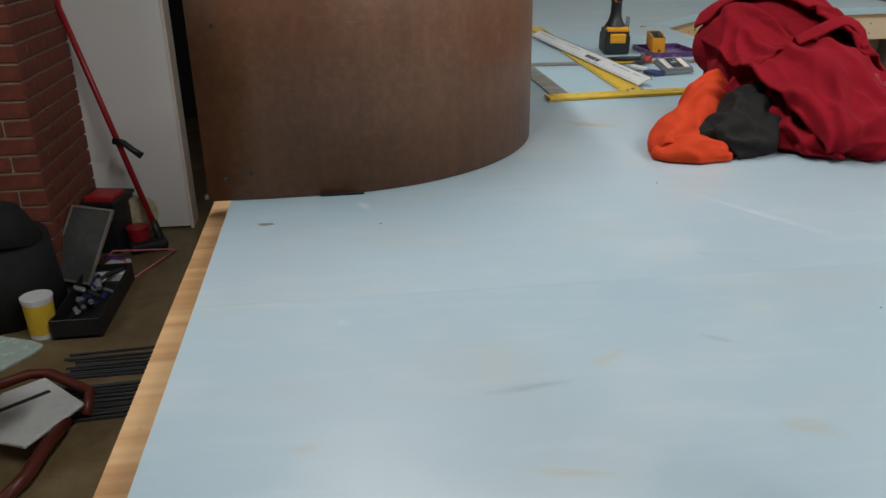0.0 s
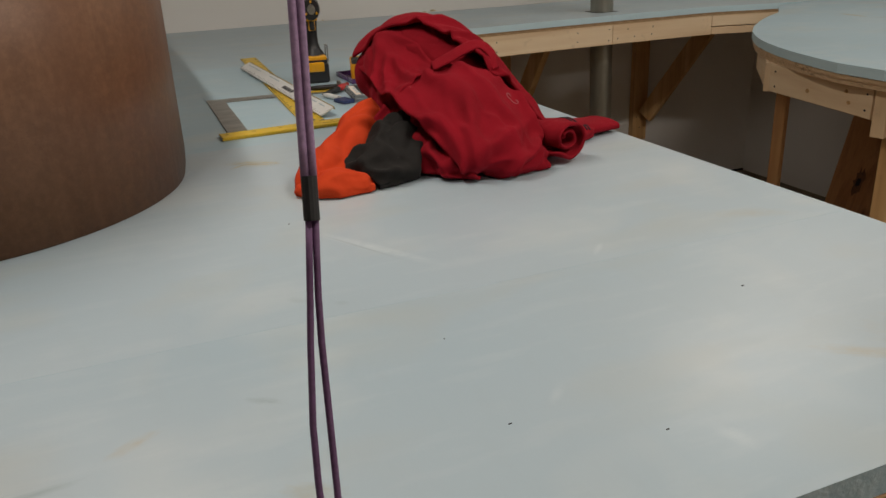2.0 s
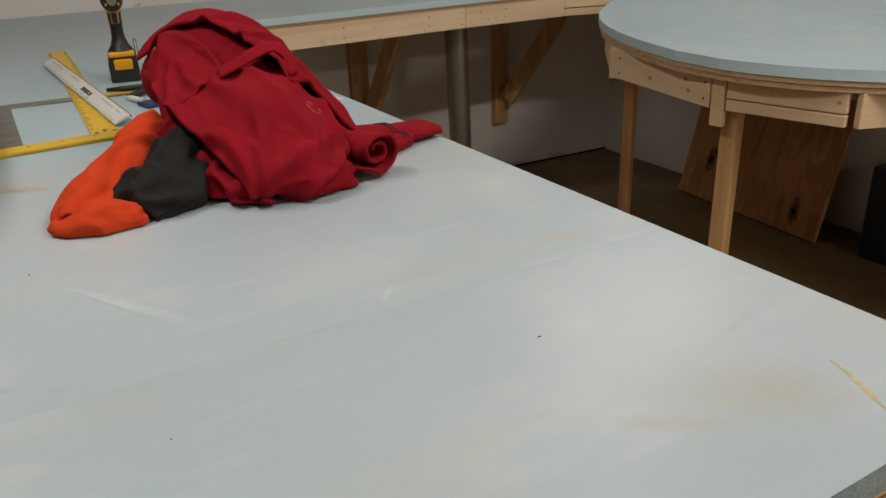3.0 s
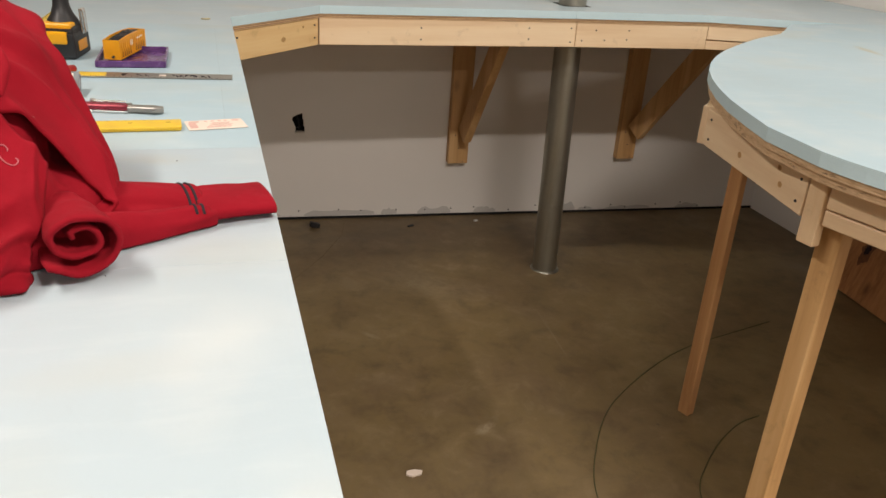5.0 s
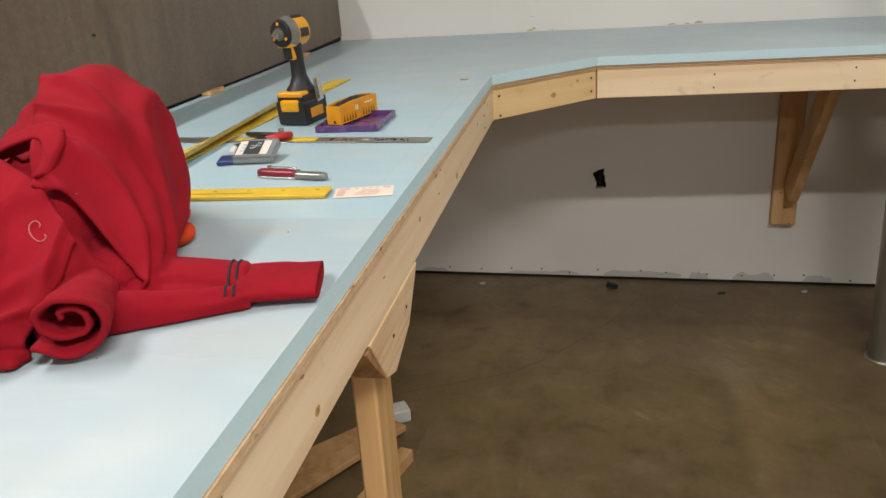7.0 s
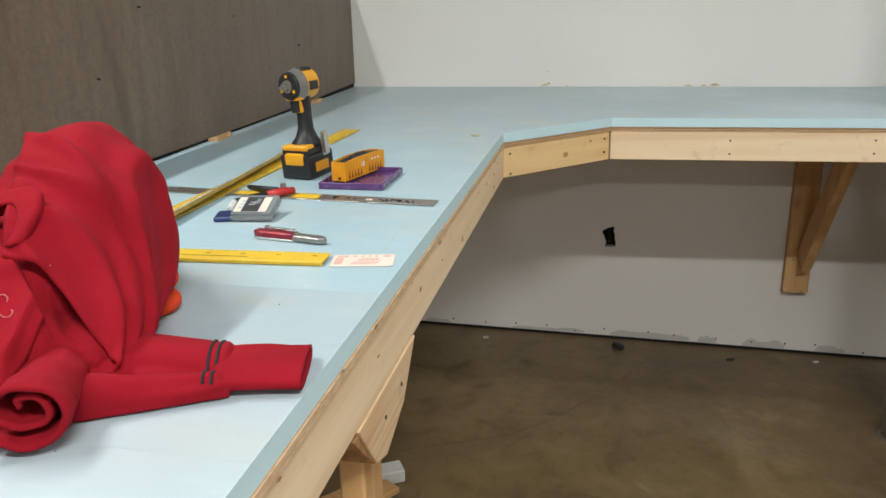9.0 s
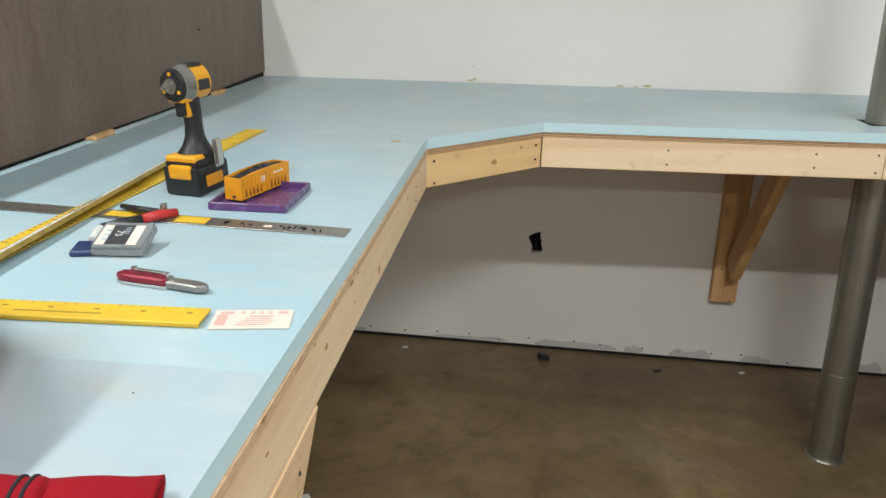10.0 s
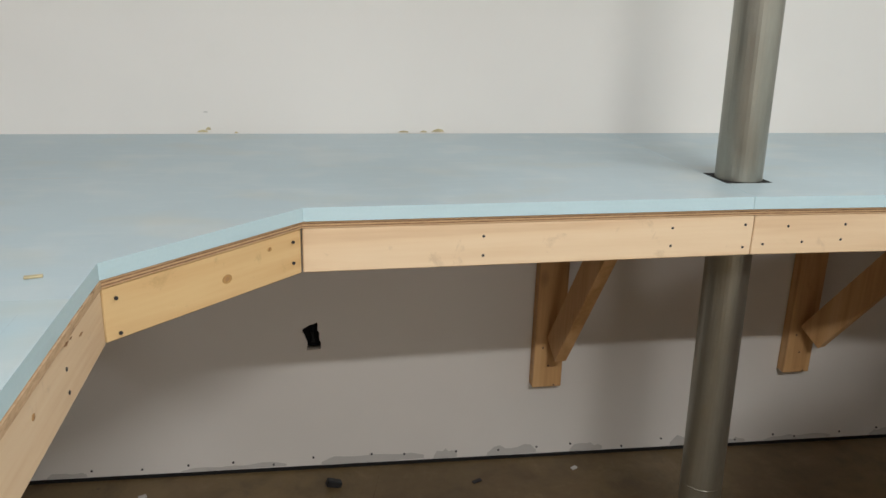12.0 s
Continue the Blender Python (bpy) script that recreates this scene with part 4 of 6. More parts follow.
# ---------------------------------------------------------------- cloth
def blobs_bm(blobs):
    bm = bmesh.new()
    for (x, y, z), (a, b, c), (rx, ry, rz) in blobs:
        bmesh.ops.create_icosphere(bm, subdivisions=3, radius=1.0, matrix=pose(x, y, z, rx, ry, rz) @ Matrix.Diagonal((a, b, c, 1)))
    return bm


def lump(blobs, voxel, smooth, hollows=()):
    """Rounded masses melted into one skin, with hollows pressed into it."""
    me = bpy.data.meshes.new("lump")
    bm = blobs_bm(blobs)
    bm.to_mesh(me)
    bm.free()
    ob = new("lump", me)
    rm = ob.modifiers.new("remesh", "REMESH")
    rm.mode, rm.voxel_size = "VOXEL", voxel
    cutter = None
    if hollows:
        cm = bpy.data.meshes.new("hollow")
        bm = blobs_bm(hollows)
        bm.to_mesh(cm)
        bm.free()
        cutter = new("hollow", cm)
        cut = ob.modifiers.new("cut", "BOOLEAN")
        cut.operation, cut.object, cut.solver = "DIFFERENCE", cutter, "EXACT"
        rm = ob.modifiers.new("remesh", "REMESH")
        rm.mode, rm.voxel_size = "VOXEL", voxel
    sm = ob.modifiers.new("smooth", "SMOOTH")
    sm.factor, sm.iterations = 0.6, smooth
    bpy.context.view_layer.update()
    out = bpy.data.meshes.new_from_object(ob.evaluated_get(bpy.context.evaluated_depsgraph_get()))
    bpy.data.objects.remove(ob)
    bpy.data.meshes.remove(me)
    if cutter:
        bpy.data.objects.remove(cutter)
        bpy.data.meshes.remove(cm)
    return out


def crumple(me, run, extra, size, amp, seed, steps=90, soft=0.05, rise=0.016, sink=0.012, long=3.6):
    """Gives the skin more cloth than it needs across the direction run and lets it buckle into folds.
    extra: share of spare cloth; size and amp: spacing and height of the first ripple."""
    n = len(me.vertices)
    co, nr = np.empty(n * 3), np.empty(n * 3)
    me.vertices.foreach_get("co", co)
    me.vertices.foreach_get("normal", nr)
    base, nrm = co.reshape(n, 3).copy(), nr.reshape(n, 3).copy()
    ed = np.empty(len(me.edges) * 2, int)
    me.edges.foreach_get("vertices", ed)
    ed = ed.reshape(-1, 2)
    diag = np.array([(p.vertices[k], p.vertices[k + 2]) for p in me.polygons if len(p.vertices) == 4 for k in (0, 1)], int).reshape(-1, 2)
    link = np.concatenate([ed, diag])
    run = Vector(run).normalized()
    off = Vector((seed * 3.1, seed * 1.7, seed * 0.9))
    heights = np.empty(n)
    for k in range(n):
        p = Vector(base[k])
        along = p.dot(run)
        q = (p - run * along) / size + run * (along / (size * long))
        q += Vector((noise.noise(p / 0.09 + off), noise.noise(p / 0.09 - off), noise.noise(p / 0.09 + off * 2))) * 0.55
        a = 1.0 - 2.2 * abs(noise.noise(q + off))
        heights[k] = amp * a * (0.65 + 0.7 * noise.noise(p / 0.07 + off * 0.5))
    pos = base + nrm * heights[:, None]
    d = base[link[:, 1]] - base[link[:, 0]]
    length = np.linalg.norm(d, axis=1)
    cosine = (d @ np.array(run)) / np.maximum(length, 1e-9)
    rest = length * (1.0 + extra * (1.0 - cosine ** 2))
    cell = np.unique(np.floor(base / 0.045).astype(int), axis=0, return_inverse=True)[1].ravel()
    cells = np.maximum(1, np.bincount(cell))
    i, j = link[:, 0], link[:, 1]
    deg = np.maximum(1, np.bincount(i, minlength=n) + np.bincount(j, minlength=n)).astype(float)
    for _ in range(steps):
        d = pos[j] - pos[i]
        now = np.maximum(np.linalg.norm(d, axis=1), 1e-9)
        corr = d * (0.5 * (now - rest) / now)[:, None]
        for c in range(3):
            pos[:, c] += 1.5 * (np.bincount(i, corr[:, c], n) - np.bincount(j, corr[:, c], n)) / deg
        move = pos - base
        mean = np.stack([np.bincount(i, move[j, c], n) + np.bincount(j, move[i, c], n) for c in range(3)], 1) / deg[:, None]
        pos += soft * (mean - move)
        move = pos - base
        h = (move * nrm).sum(1)
        pos -= nrm * (0.35 * (np.bincount(cell, h) / cells)[cell])[:, None]
        h = ((pos - base) * nrm).sum(1)
        kept = np.clip(h, -sink, rise)
        pos += nrm * (kept - h)[:, None]
        pos -= 0.04 * (move - nrm * h[:, None])
        pos[:, 2] = np.maximum(pos[:, 2], TOP + 0.0015)
    me.vertices.foreach_set("co", pos.ravel())
    for p in me.polygons:
        p.use_smooth = True
    me.update()
    return me


def cloth_part(name, me, material, parent, label=""):
    ob = new(name, me)
    me.materials.append(material)
    ob.parent = parent
    ob.matrix_parent_inverse = parent.matrix_basis.inverted()
    return tagged(ob, label)


def spline(points, steps):
    """A smooth line through points of any number of values."""
    pts = [np.array(p, float) for p in points]
    pts = [2 * pts[0] - pts[1], *pts, 2 * pts[-1] - pts[-2]]
    out = []
    for a, b, c, d in zip(pts, pts[1:], pts[2:], pts[3:]):
        for k in range(steps):
            t = k / steps
            out.append(tuple(0.5 * (2 * b + (c - a) * t + (2 * a - 5 * b + 4 * c - d) * t ** 2 + (3 * b - a - 3 * c + d) * t ** 3)))
    out.append(tuple(pts[-2]))
    return out


def cloth_sheet(name, grid, steps, thick, amp, waves, seed, material, parent, label="", ridge=1.0, edge=0.0, skew=0.0):
    """A sheet of cloth through a grid of points, with folds: waves counts them along and across the grid, amp is their height.
    edge: height of a finer flutter along the free borders."""
    rows = [spline(r, steps) for r in grid]
    cols = [spline(c, steps) for c in zip(*rows)]
    p = np.array(cols).transpose(1, 0, 2)
    n, m = p.shape[:2]
    nrm = np.cross(np.gradient(p, axis=1), np.gradient(p, axis=0))
    nrm /= np.maximum(np.linalg.norm(nrm, axis=2, keepdims=True), 1e-9)
    if nrm[:, :, 2].mean() < 0:
        nrm = -nrm
    rise = np.zeros((n, m))
    for i in range(n):
        for j in range(m):
            u, v = i / (n - 1), j / (m - 1)
            w = v - skew * u
            bend = 0.35 * noise.noise(Vector((u * 2.3, v * 2.3, seed + 9)))
            f = noise.noise(Vector((u * waves[0] + bend, w * waves[1] + bend, seed)))
            g = noise.noise(Vector((u * waves[0] * 2.3, w * waves[1] * 2.3, seed + 4)))
            k = noise.noise(Vector((u * waves[0] * 1.7 + 3, w * waves[1] * 1.9 - bend, seed + 7)))
            h = amp * (ridge * (1.15 * math.exp(-(f / 0.13) ** 2) - 0.55 * math.exp(-((f - 0.24) / 0.10) ** 2)) + (1 - ridge) * 2.0 * f)
            h += amp * (0.32 * math.exp(-(k / 0.12) ** 2) - 0.14) + 0.10 * amp * g
            near = max(0.0, 1 - min(u, v, 1 - u, 1 - v) / 0.12)
            h += edge * near * noise.noise(Vector((u * 9, v * 9, seed + 2)))
            rise[i, j] = h
    for _ in range(3):
        pad = np.pad(rise, 1, mode="edge")
        rise = 0.4 * rise + 0.15 * (pad[2:, 1:-1] + pad[:-2, 1:-1] + pad[1:-1, 2:] + pad[1:-1, :-2])
    p += nrm * rise[:, :, None]
    p[:, :, 2] = np.maximum(p[:, :, 2], TOP + 0.0015 + thick / 2)
    bm = bmesh.new()
    up = [[bm.verts.new(p[i, j] + nrm[i, j] * thick / 2) for j in range(m)] for i in range(n)]
    low = [[bm.verts.new(p[i, j] - nrm[i, j] * thick / 2) for j in range(m)] for i in range(n)]
    for i in range(n - 1):
        for j in range(m - 1):
            bm.faces.new((up[i][j], up[i + 1][j], up[i + 1][j + 1], up[i][j + 1]))
            bm.faces.new((low[i][j], low[i][j + 1], low[i + 1][j + 1], low[i + 1][j]))
    ring = [(i, 0) for i in range(n)] + [(n - 1, j) for j in range(1, m)] + [(i, m - 1) for i in range(n - 2, -1, -1)] + [(0, j) for j in range(m - 2, 0, -1)]
    mid = p.reshape(-1, 3).mean(0)
    side = []
    for k, (i, j) in enumerate(ring):
        a, b = p[ring[k - 1]], p[ring[(k + 1) % len(ring)]]
        out = np.cross(b - a, nrm[i, j])
        out /= max(np.linalg.norm(out), 1e-9)
        inner = p[min(max(i, 3), n - 4), min(max(j, 3), m - 4)] if min(n, m) > 8 else mid
        side.append(bm.verts.new(p[i, j] + math.copysign(0.45 * thick, float(out @ (p[i, j] - inner))) * out))
    for k, (i, j) in enumerate(ring):
        i2, j2 = ring[(k + 1) % len(ring)]
        s2 = side[(k + 1) % len(ring)]
        bm.faces.new((up[i][j], up[i2][j2], s2, side[k]))
        bm.faces.new((side[k], s2, low[i2][j2], low[i][j]))
    for v in bm.verts:
        v.co.z = max(v.co.z, TOP + 0.0012)
    return cloth_part(name, mesh_of(bm, name, True), material, parent, label)


def half_tube(rows, spread=(-1.0, -0.86, -0.45, 0.1, 0.6, 0.92, 1.0), lift=(0.02, 0.52, 0.92, 1.0, 0.86, 0.46, 0.02)):
    """A grid over a heap that lies along rows of x, y, height and half width."""
    grid = []
    for i, (x, y, h, w) in enumerate(rows):
        a, b = Vector(rows[max(i - 1, 0)][:2]), Vector(rows[min(i + 1, len(rows) - 1)][:2])
        d = (b - a).normalized()
        grid.append([(x + d.y * w * s, y - d.x * w * s, TOP + 0.003 + h * z) for s, z in zip(spread, lift)])
    return grid


def flat_sleeve(rows, seg=56, mouth=0.0):
    """A sleeve pressed flat along rows of x, y, half width and half height; mouth: how deep its open end is."""
    bm = bmesh.new()
    rings = []
    n = len(rows)
    for i, (x, y, w, h) in enumerate(rows):
        d = (Vector(rows[min(i + 1, n - 1)][:2]) - Vector(rows[max(i - 1, 0)][:2])).normalized()
        side = Vector((d.y, -d.x, 0))
        ring = []
        for k in range(seg):
            t = 2 * math.pi * k / seg
            flatness = abs(math.sin(t)) ** 0.75 * math.copysign(1, math.sin(t))
            ring.append(bm.verts.new(Vector((x, y, TOP + 0.0012 + h)) + side * math.cos(t) * w + Vector((0, 0, 1)) * flatness * h))
        rings.append(ring)
    if mouth:
        x, y, w, h = rows[-1]
        d = (Vector(rows[-1][:2]) - Vector(rows[-2][:2])).normalized()
        side = Vector((d.y, -d.x, 0))
        for back, grow in ((0.0, 0.86), (mouth, 0.80)):
            ring = []
            for k in range(seg):
                t = 2 * math.pi * k / seg
                flatness = abs(math.sin(t)) ** 0.75 * math.copysign(1, math.sin(t))
                ring.append(bm.verts.new(Vector((x - d.x * back, y - d.y * back, TOP + 0.0012 + h)) + side * math.cos(t) * w * grow + Vector((0, 0, 1)) * flatness * h * (grow - 0.25)))
            rings.append(ring)
    for a, b in zip(rings, rings[1:]):
        for k in range(seg):
            bm.faces.new((a[k], a[(k + 1) % seg], b[(k + 1) % seg], b[k]))
    bm.faces.new(rings[0][::-1])
    bm.faces.new(rings[-1])
    return bm


M_STRING = plain("pink_string", (0.44, 0.12, 0.14), 0.8)
hoodie = thing("red_hoodie", 1.42, 1.72, TOP, "crumpled red fleece hoodie heaped with one sleeve stretched out", "hoodie")
RUN = (0.43, -0.67, -0.60)        # the way the long folds fall from the hood
CREST = [(1.378, 1.880, 1.110, 0.046), (1.412, 1.842, 1.136, 0.052), (1.436, 1.795, 1.142, 0.052), (1.458, 1.745, 1.128, 0.046), (1.472, 1.700, 1.108, 0.040), (1.484, 1.655, 1.078, 0.036)]   # under the arch of the hood
mass = lump([((x, y, z), (r, r, r * 1.08), (0, 0, 0)) for x, y, z, r in spline(CREST, 5)] +
            [((1.456, 1.800, 1.070), (0.048, 0.075, 0.070), (0, 0, 12)), ((1.490, 1.735, 1.052), (0.044, 0.060, 0.050), (0, 0, 14)), ((1.505, 1.670, 1.035), (0.044, 0.055, 0.035), (0, 0, 0)), ((1.412, 1.830, 1.050), (0.070, 0.085, 0.055), (0, 0, 0)),
             ((1.430, 1.690, 1.045), (0.085, 0.085, 0.050), (0, 0, 0)), ((1.378, 1.800, 1.070), (0.040, 0.080, 0.080), (0, 0, 0)), ((1.435, 1.630, 1.034), (0.080, 0.070, 0.036), (0, 0, 0)), ((1.490, 1.672, 1.082), (0.036, 0.050, 0.046), (0, 0, 0)), ((1.535, 1.655, 1.030), (0.042, 0.060, 0.034), (0, 0, 0)), ((1.505, 1.615, 1.045), (0.034, 0.040, 0.045), (0, 0, 0)), ((1.464, 1.730, 1.118), (0.036, 0.040, 0.036), (0, 0, 0)), ((1.484, 1.690, 1.100), (0.030, 0.034, 0.034), (0, 0, 0))],
            0.0040, 26)
cloth_part("body", crumple(mass, RUN, 0.20, 0.070, 0.008, 2.0, 60, 0.05), M_RED, hoodie)
cloth_sheet("back", [[(1.338, 1.885, 1.140), (1.362, 1.850, 1.182), (1.398, 1.806, 1.204), (1.426, 1.754, 1.202), (1.450, 1.708, 1.184), (1.470, 1.668, 1.158), (1.486, 1.634, 1.126)],
                     [(1.370, 1.930, 1.155), (1.410, 1.895, 1.198), (1.445, 1.838, 1.212), (1.468, 1.780, 1.203), (1.488, 1.728, 1.180), (1.504, 1.680, 1.150), (1.518, 1.640, 1.116)],
                     [(1.385, 1.945, 1.125), (1.446, 1.915, 1.160), (1.486, 1.862, 1.170), (1.508, 1.804, 1.158), (1.530, 1.748, 1.132), (1.544, 1.692, 1.105), (1.550, 1.636, 1.082)],
                     [(1.392, 1.955, 1.075), (1.462, 1.925, 1.095), (1.502, 1.866, 1.098), (1.526, 1.804, 1.090), (1.550, 1.746, 1.078), (1.572, 1.690, 1.062), (1.574, 1.632, 1.046)],
                     [(1.392, 1.950, 1.030), (1.458, 1.920, 1.040), (1.500, 1.860, 1.042), (1.528, 1.798, 1.040), (1.552, 1.738, 1.036), (1.574, 1.680, 1.030), (1.582, 1.622, 1.024)],
                     [(1.385, 1.930, 1.006), (1.444, 1.900, 1.006), (1.484, 1.846, 1.006), (1.510, 1.786, 1.006), (1.536, 1.728, 1.006), (1.560, 1.668, 1.006), (1.572, 1.612, 1.006)]],
            18, 0.006, 0.0105, (1.5, 4.0), 2.6, M_RED, hoodie, "long falling folds of the red back", 0.75, 0.002, 0.42)
cloth_sheet("hood_lining", [[(1.346, 1.880, 1.125), (1.374, 1.890, 1.164), (1.418, 1.850, 1.196), (1.456, 1.778, 1.190), (1.484, 1.712, 1.160)],
                            [(1.334, 1.835, 1.124), (1.358, 1.840, 1.166), (1.404, 1.814, 1.192), (1.444, 1.760, 1.186), (1.476, 1.708, 1.160)],
                            [(1.332, 1.778, 1.118), (1.362, 1.782, 1.150), (1.404, 1.770, 1.166), (1.442, 1.738, 1.162), (1.474, 1.702, 1.150)],
                            [(1.330, 1.738, 1.104), (1.362, 1.740, 1.130), (1.400, 1.732, 1.140), (1.437, 1.714, 1.144), (1.471, 1.692, 1.142)],
                            [(1.327, 1.698, 1.104), (1.362, 1.700, 1.124), (1.400, 1.696, 1.134), (1.436, 1.688, 1.139), (1.472, 1.676, 1.136)],
                            [(1.325, 1.660, 1.108), (1.362, 1.668, 1.126), (1.400, 1.668, 1.134), (1.436, 1.662, 1.134), (1.476, 1.650, 1.122)]],
            14, 0.005, 0.0090, (2.2, 3.6), 3.0, M_RED, hoodie, "creased inside of the red hood", 0.8)
cloth_sheet("neckband", [[(1.402, 1.684, 1.139), (1.432, 1.688, 1.148), (1.462, 1.692, 1.156), (1.484, 1.690, 1.158), (1.494, 1.672, 1.147), (1.490, 1.648, 1.130)],
                         [(1.399, 1.674, 1.150), (1.430, 1.678, 1.163), (1.461, 1.682, 1.174), (1.488, 1.684, 1.177), (1.501, 1.664, 1.162), (1.497, 1.639, 1.140)],
                         [(1.396, 1.656, 1.143), (1.426, 1.658, 1.154), (1.455, 1.662, 1.164), (1.477, 1.666, 1.168), (1.489, 1.654, 1.156), (1.487, 1.636, 1.137)]],
            8, 0.004, 0.0015, (2, 6), 7.0, M_RED, hoodie, "ribbed red neckband", 0.5)
front = cloth_sheet("front_panel", [[(1.323, 1.660, 1.110), (1.370, 1.670, 1.130), (1.430, 1.660, 1.140), (1.487, 1.636, 1.128), (1.532, 1.608, 1.086)],
                            [(1.333, 1.614, 1.094), (1.380, 1.618, 1.112), (1.435, 1.608, 1.116), (1.490, 1.588, 1.094), (1.530, 1.572, 1.052)],
                            [(1.352, 1.566, 1.064), (1.395, 1.560, 1.080), (1.440, 1.553, 1.084), (1.487, 1.545, 1.062), (1.522, 1.548, 1.030)],
                            [(1.372, 1.520, 1.030), (1.408, 1.508, 1.044), (1.450, 1.503, 1.046), (1.490, 1.510, 1.036), (1.520, 1.530, 1.020)],
                            [(1.380, 1.516, 1.012), (1.412, 1.500, 1.018), (1.450, 1.496, 1.016), (1.488, 1.506, 1.012), (1.522, 1.530, 1.006)],
                            [(1.398, 1.534, 1.004), (1.420, 1.520, 1.005), (1.450, 1.520, 1.005), (1.480, 1.530, 1.004), (1.508, 1.548, 1.004)]],
            18, 0.006, 0.0140, (2.1, 3.6), 1.7, M_RED, hoodie, "red front panel folded over itself", 0.7, 0.0015, -0.5)
cloth_sheet("lower_folds", [[(1.336, 1.722, 1.078), (1.352, 1.670, 1.080), (1.368, 1.618, 1.062), (1.390, 1.568, 1.036), (1.412, 1.536, 1.016)],
                            [(1.306, 1.702, 1.050), (1.322, 1.646, 1.052), (1.340, 1.592, 1.044), (1.366, 1.544, 1.026), (1.396, 1.514, 1.013)],
                            [(1.304, 1.694, 1.008), (1.320, 1.636, 1.008), (1.340, 1.582, 1.008), (1.368, 1.534, 1.007), (1.400, 1.506, 1.006)]],
            18, 0.006, 0.0130, (1.0, 5.5), 6.0, M_RED, hoodie, "pleated red folds under the panel", 0.7, 0.004)
SLEEVE = [(1.490, 1.618, 0.054, 0.070), (1.530, 1.634, 0.047, 0.066), (1.575, 1.650, 0.039, 0.058), (1.620, 1.664, 0.030, 0.049), (1.655, 1.675, 0.0250, 0.0425), (1.668, 1.679, 0.0190, 0.0395)]     # x, y, height and half width
ACROSS, OVER = (-1.0, -0.92, -0.66, -0.25, 0.10, 0.34, 0.50, 0.66, 0.84, 0.96, 1.0), (0.02, 0.48, 0.88, 1.0, 0.86, 0.62, 0.50, 0.66, 0.70, 0.42, 0.02)     # a flat fold with a groove before the roll at its front
CUFF = spline([(1.6560, 1.6765, 0.0415, 0.0118), (1.676, 1.6820, 0.0405, 0.0118), (1.705, 1.6890, 0.0400, 0.0110), (1.7335, 1.6955, 0.0405, 0.0100)], 10)
sleeve = cloth_sheet("sleeve", half_tube(SLEEVE, ACROSS, OVER), 8, 0.005, 0.0030, (1.6, 3.0), 1.3, M_RED, hoodie, "", 0.7, 0.0, 0.25)
cloth_part("cuff", crumple(mesh_of(flat_sleeve(CUFF, 56, 0.012), "cuff", True), (0.96, 0.26, 0), 0.08, 0.020, 0.0022, 3.0, 40, 0.08, 0.004, 0.004), M_RED, hoodie, "ribbed red cuff with an open end")
fall = BVHTree.FromPolygons([v.co.copy() for v in sleeve.data.vertices], [tuple(p.vertices) for p in sleeve.data.polygons])
for back in (0.0050, 0.0125):
    line = []
    for s in np.linspace(-0.99, 0.99, 34):
        x, y = 1.661 - 0.96 * back + 0.28 * 0.0435 * s, 1.677 - 0.28 * back - 0.96 * 0.0435 * s
        hit = fall.ray_cast(Vector((x, y, TOP + 0.2)), Vector((0, 0, -1)))[0]
        if hit:
            line.append((x, y, hit.z + 0.0003))
    part("cuff_seam", tube(line, 0.0015, 6), M_SEAM, hoodie, "dark stitched seam above the cuff", smooth=True)


def curl(cx, cy, cz, turn, r, length, turns):
    """The grid of a rolled-up cuff: a spiral that runs along its axis, gathered at the back."""
    m = pose(cx, cy, cz, 0, 0, turn)
    grid = []
    for v in (0.0, 0.3, 0.65, 1.0):
        row = []
        for i in range(15):
            f = i / 14
            a = -2 * math.pi * turns * f + 2.6
            rr = r * (0.20 + 0.80 * f ** 0.8 + 0.05 * math.sin(5.3 * f * turns)) * (1.0 - 0.25 * v)
            row.append(tuple(m @ Vector((math.cos(a) * rr * 1.22, -length / 2 + length * v + 0.012 * (1 - f) * (1 - v), math.sin(a) * rr * 0.96))))
        grid.append(row)
    return grid


cloth_sheet("rolled_cuff", curl(1.552, 1.566, 1.0380, 20, 0.0318, 0.085, 1.80), 6, 0.0060, 0.0040, (1.8, 6.0), 4.0, M_RED, hoodie, "rolled red cuff", 0.6, 0.0)
front_fall = BVHTree.FromPolygons([v.co.copy() for v in front.data.vertices], [tuple(p.vertices) for p in front.data.polygons])
loop = []
for i in range(22):
    x, y = 1.497 + 0.006 * math.cos(0.36 * i) + 0.0005 * i, 1.606 + 0.005 * math.sin(0.36 * i) - 0.0004 * i
    hit = front_fall.ray_cast(Vector((x, y, TOP + 0.4)), Vector((0, 0, -1)))[0]
    if hit:
        loop.append((x, y, hit.z + 0.0006))
part("drawstring", tube(loop, 0.0007, 5), M_STRING, hoodie, "pale pink drawstring", smooth=True)

jacket = thing("orange_pullover", 1.22, 1.6, TOP, "orange and charcoal fleece pullover crumpled under the hoodie", "pullover")
cloth_sheet("orange_sleeve", half_tube([(1.318, 1.752, 0.080, 0.036), (1.288, 1.718, 0.076, 0.036), (1.254, 1.680, 0.062, 0.036), (1.220, 1.638, 0.046, 0.036), (1.192, 1.598, 0.032, 0.036), (1.184, 1.566, 0.020, 0.028)]),
            10, 0.005, 0.0100, (2.6, 2.2), 2.0, M_ORANGE, jacket, "", 0.7, 0.003)
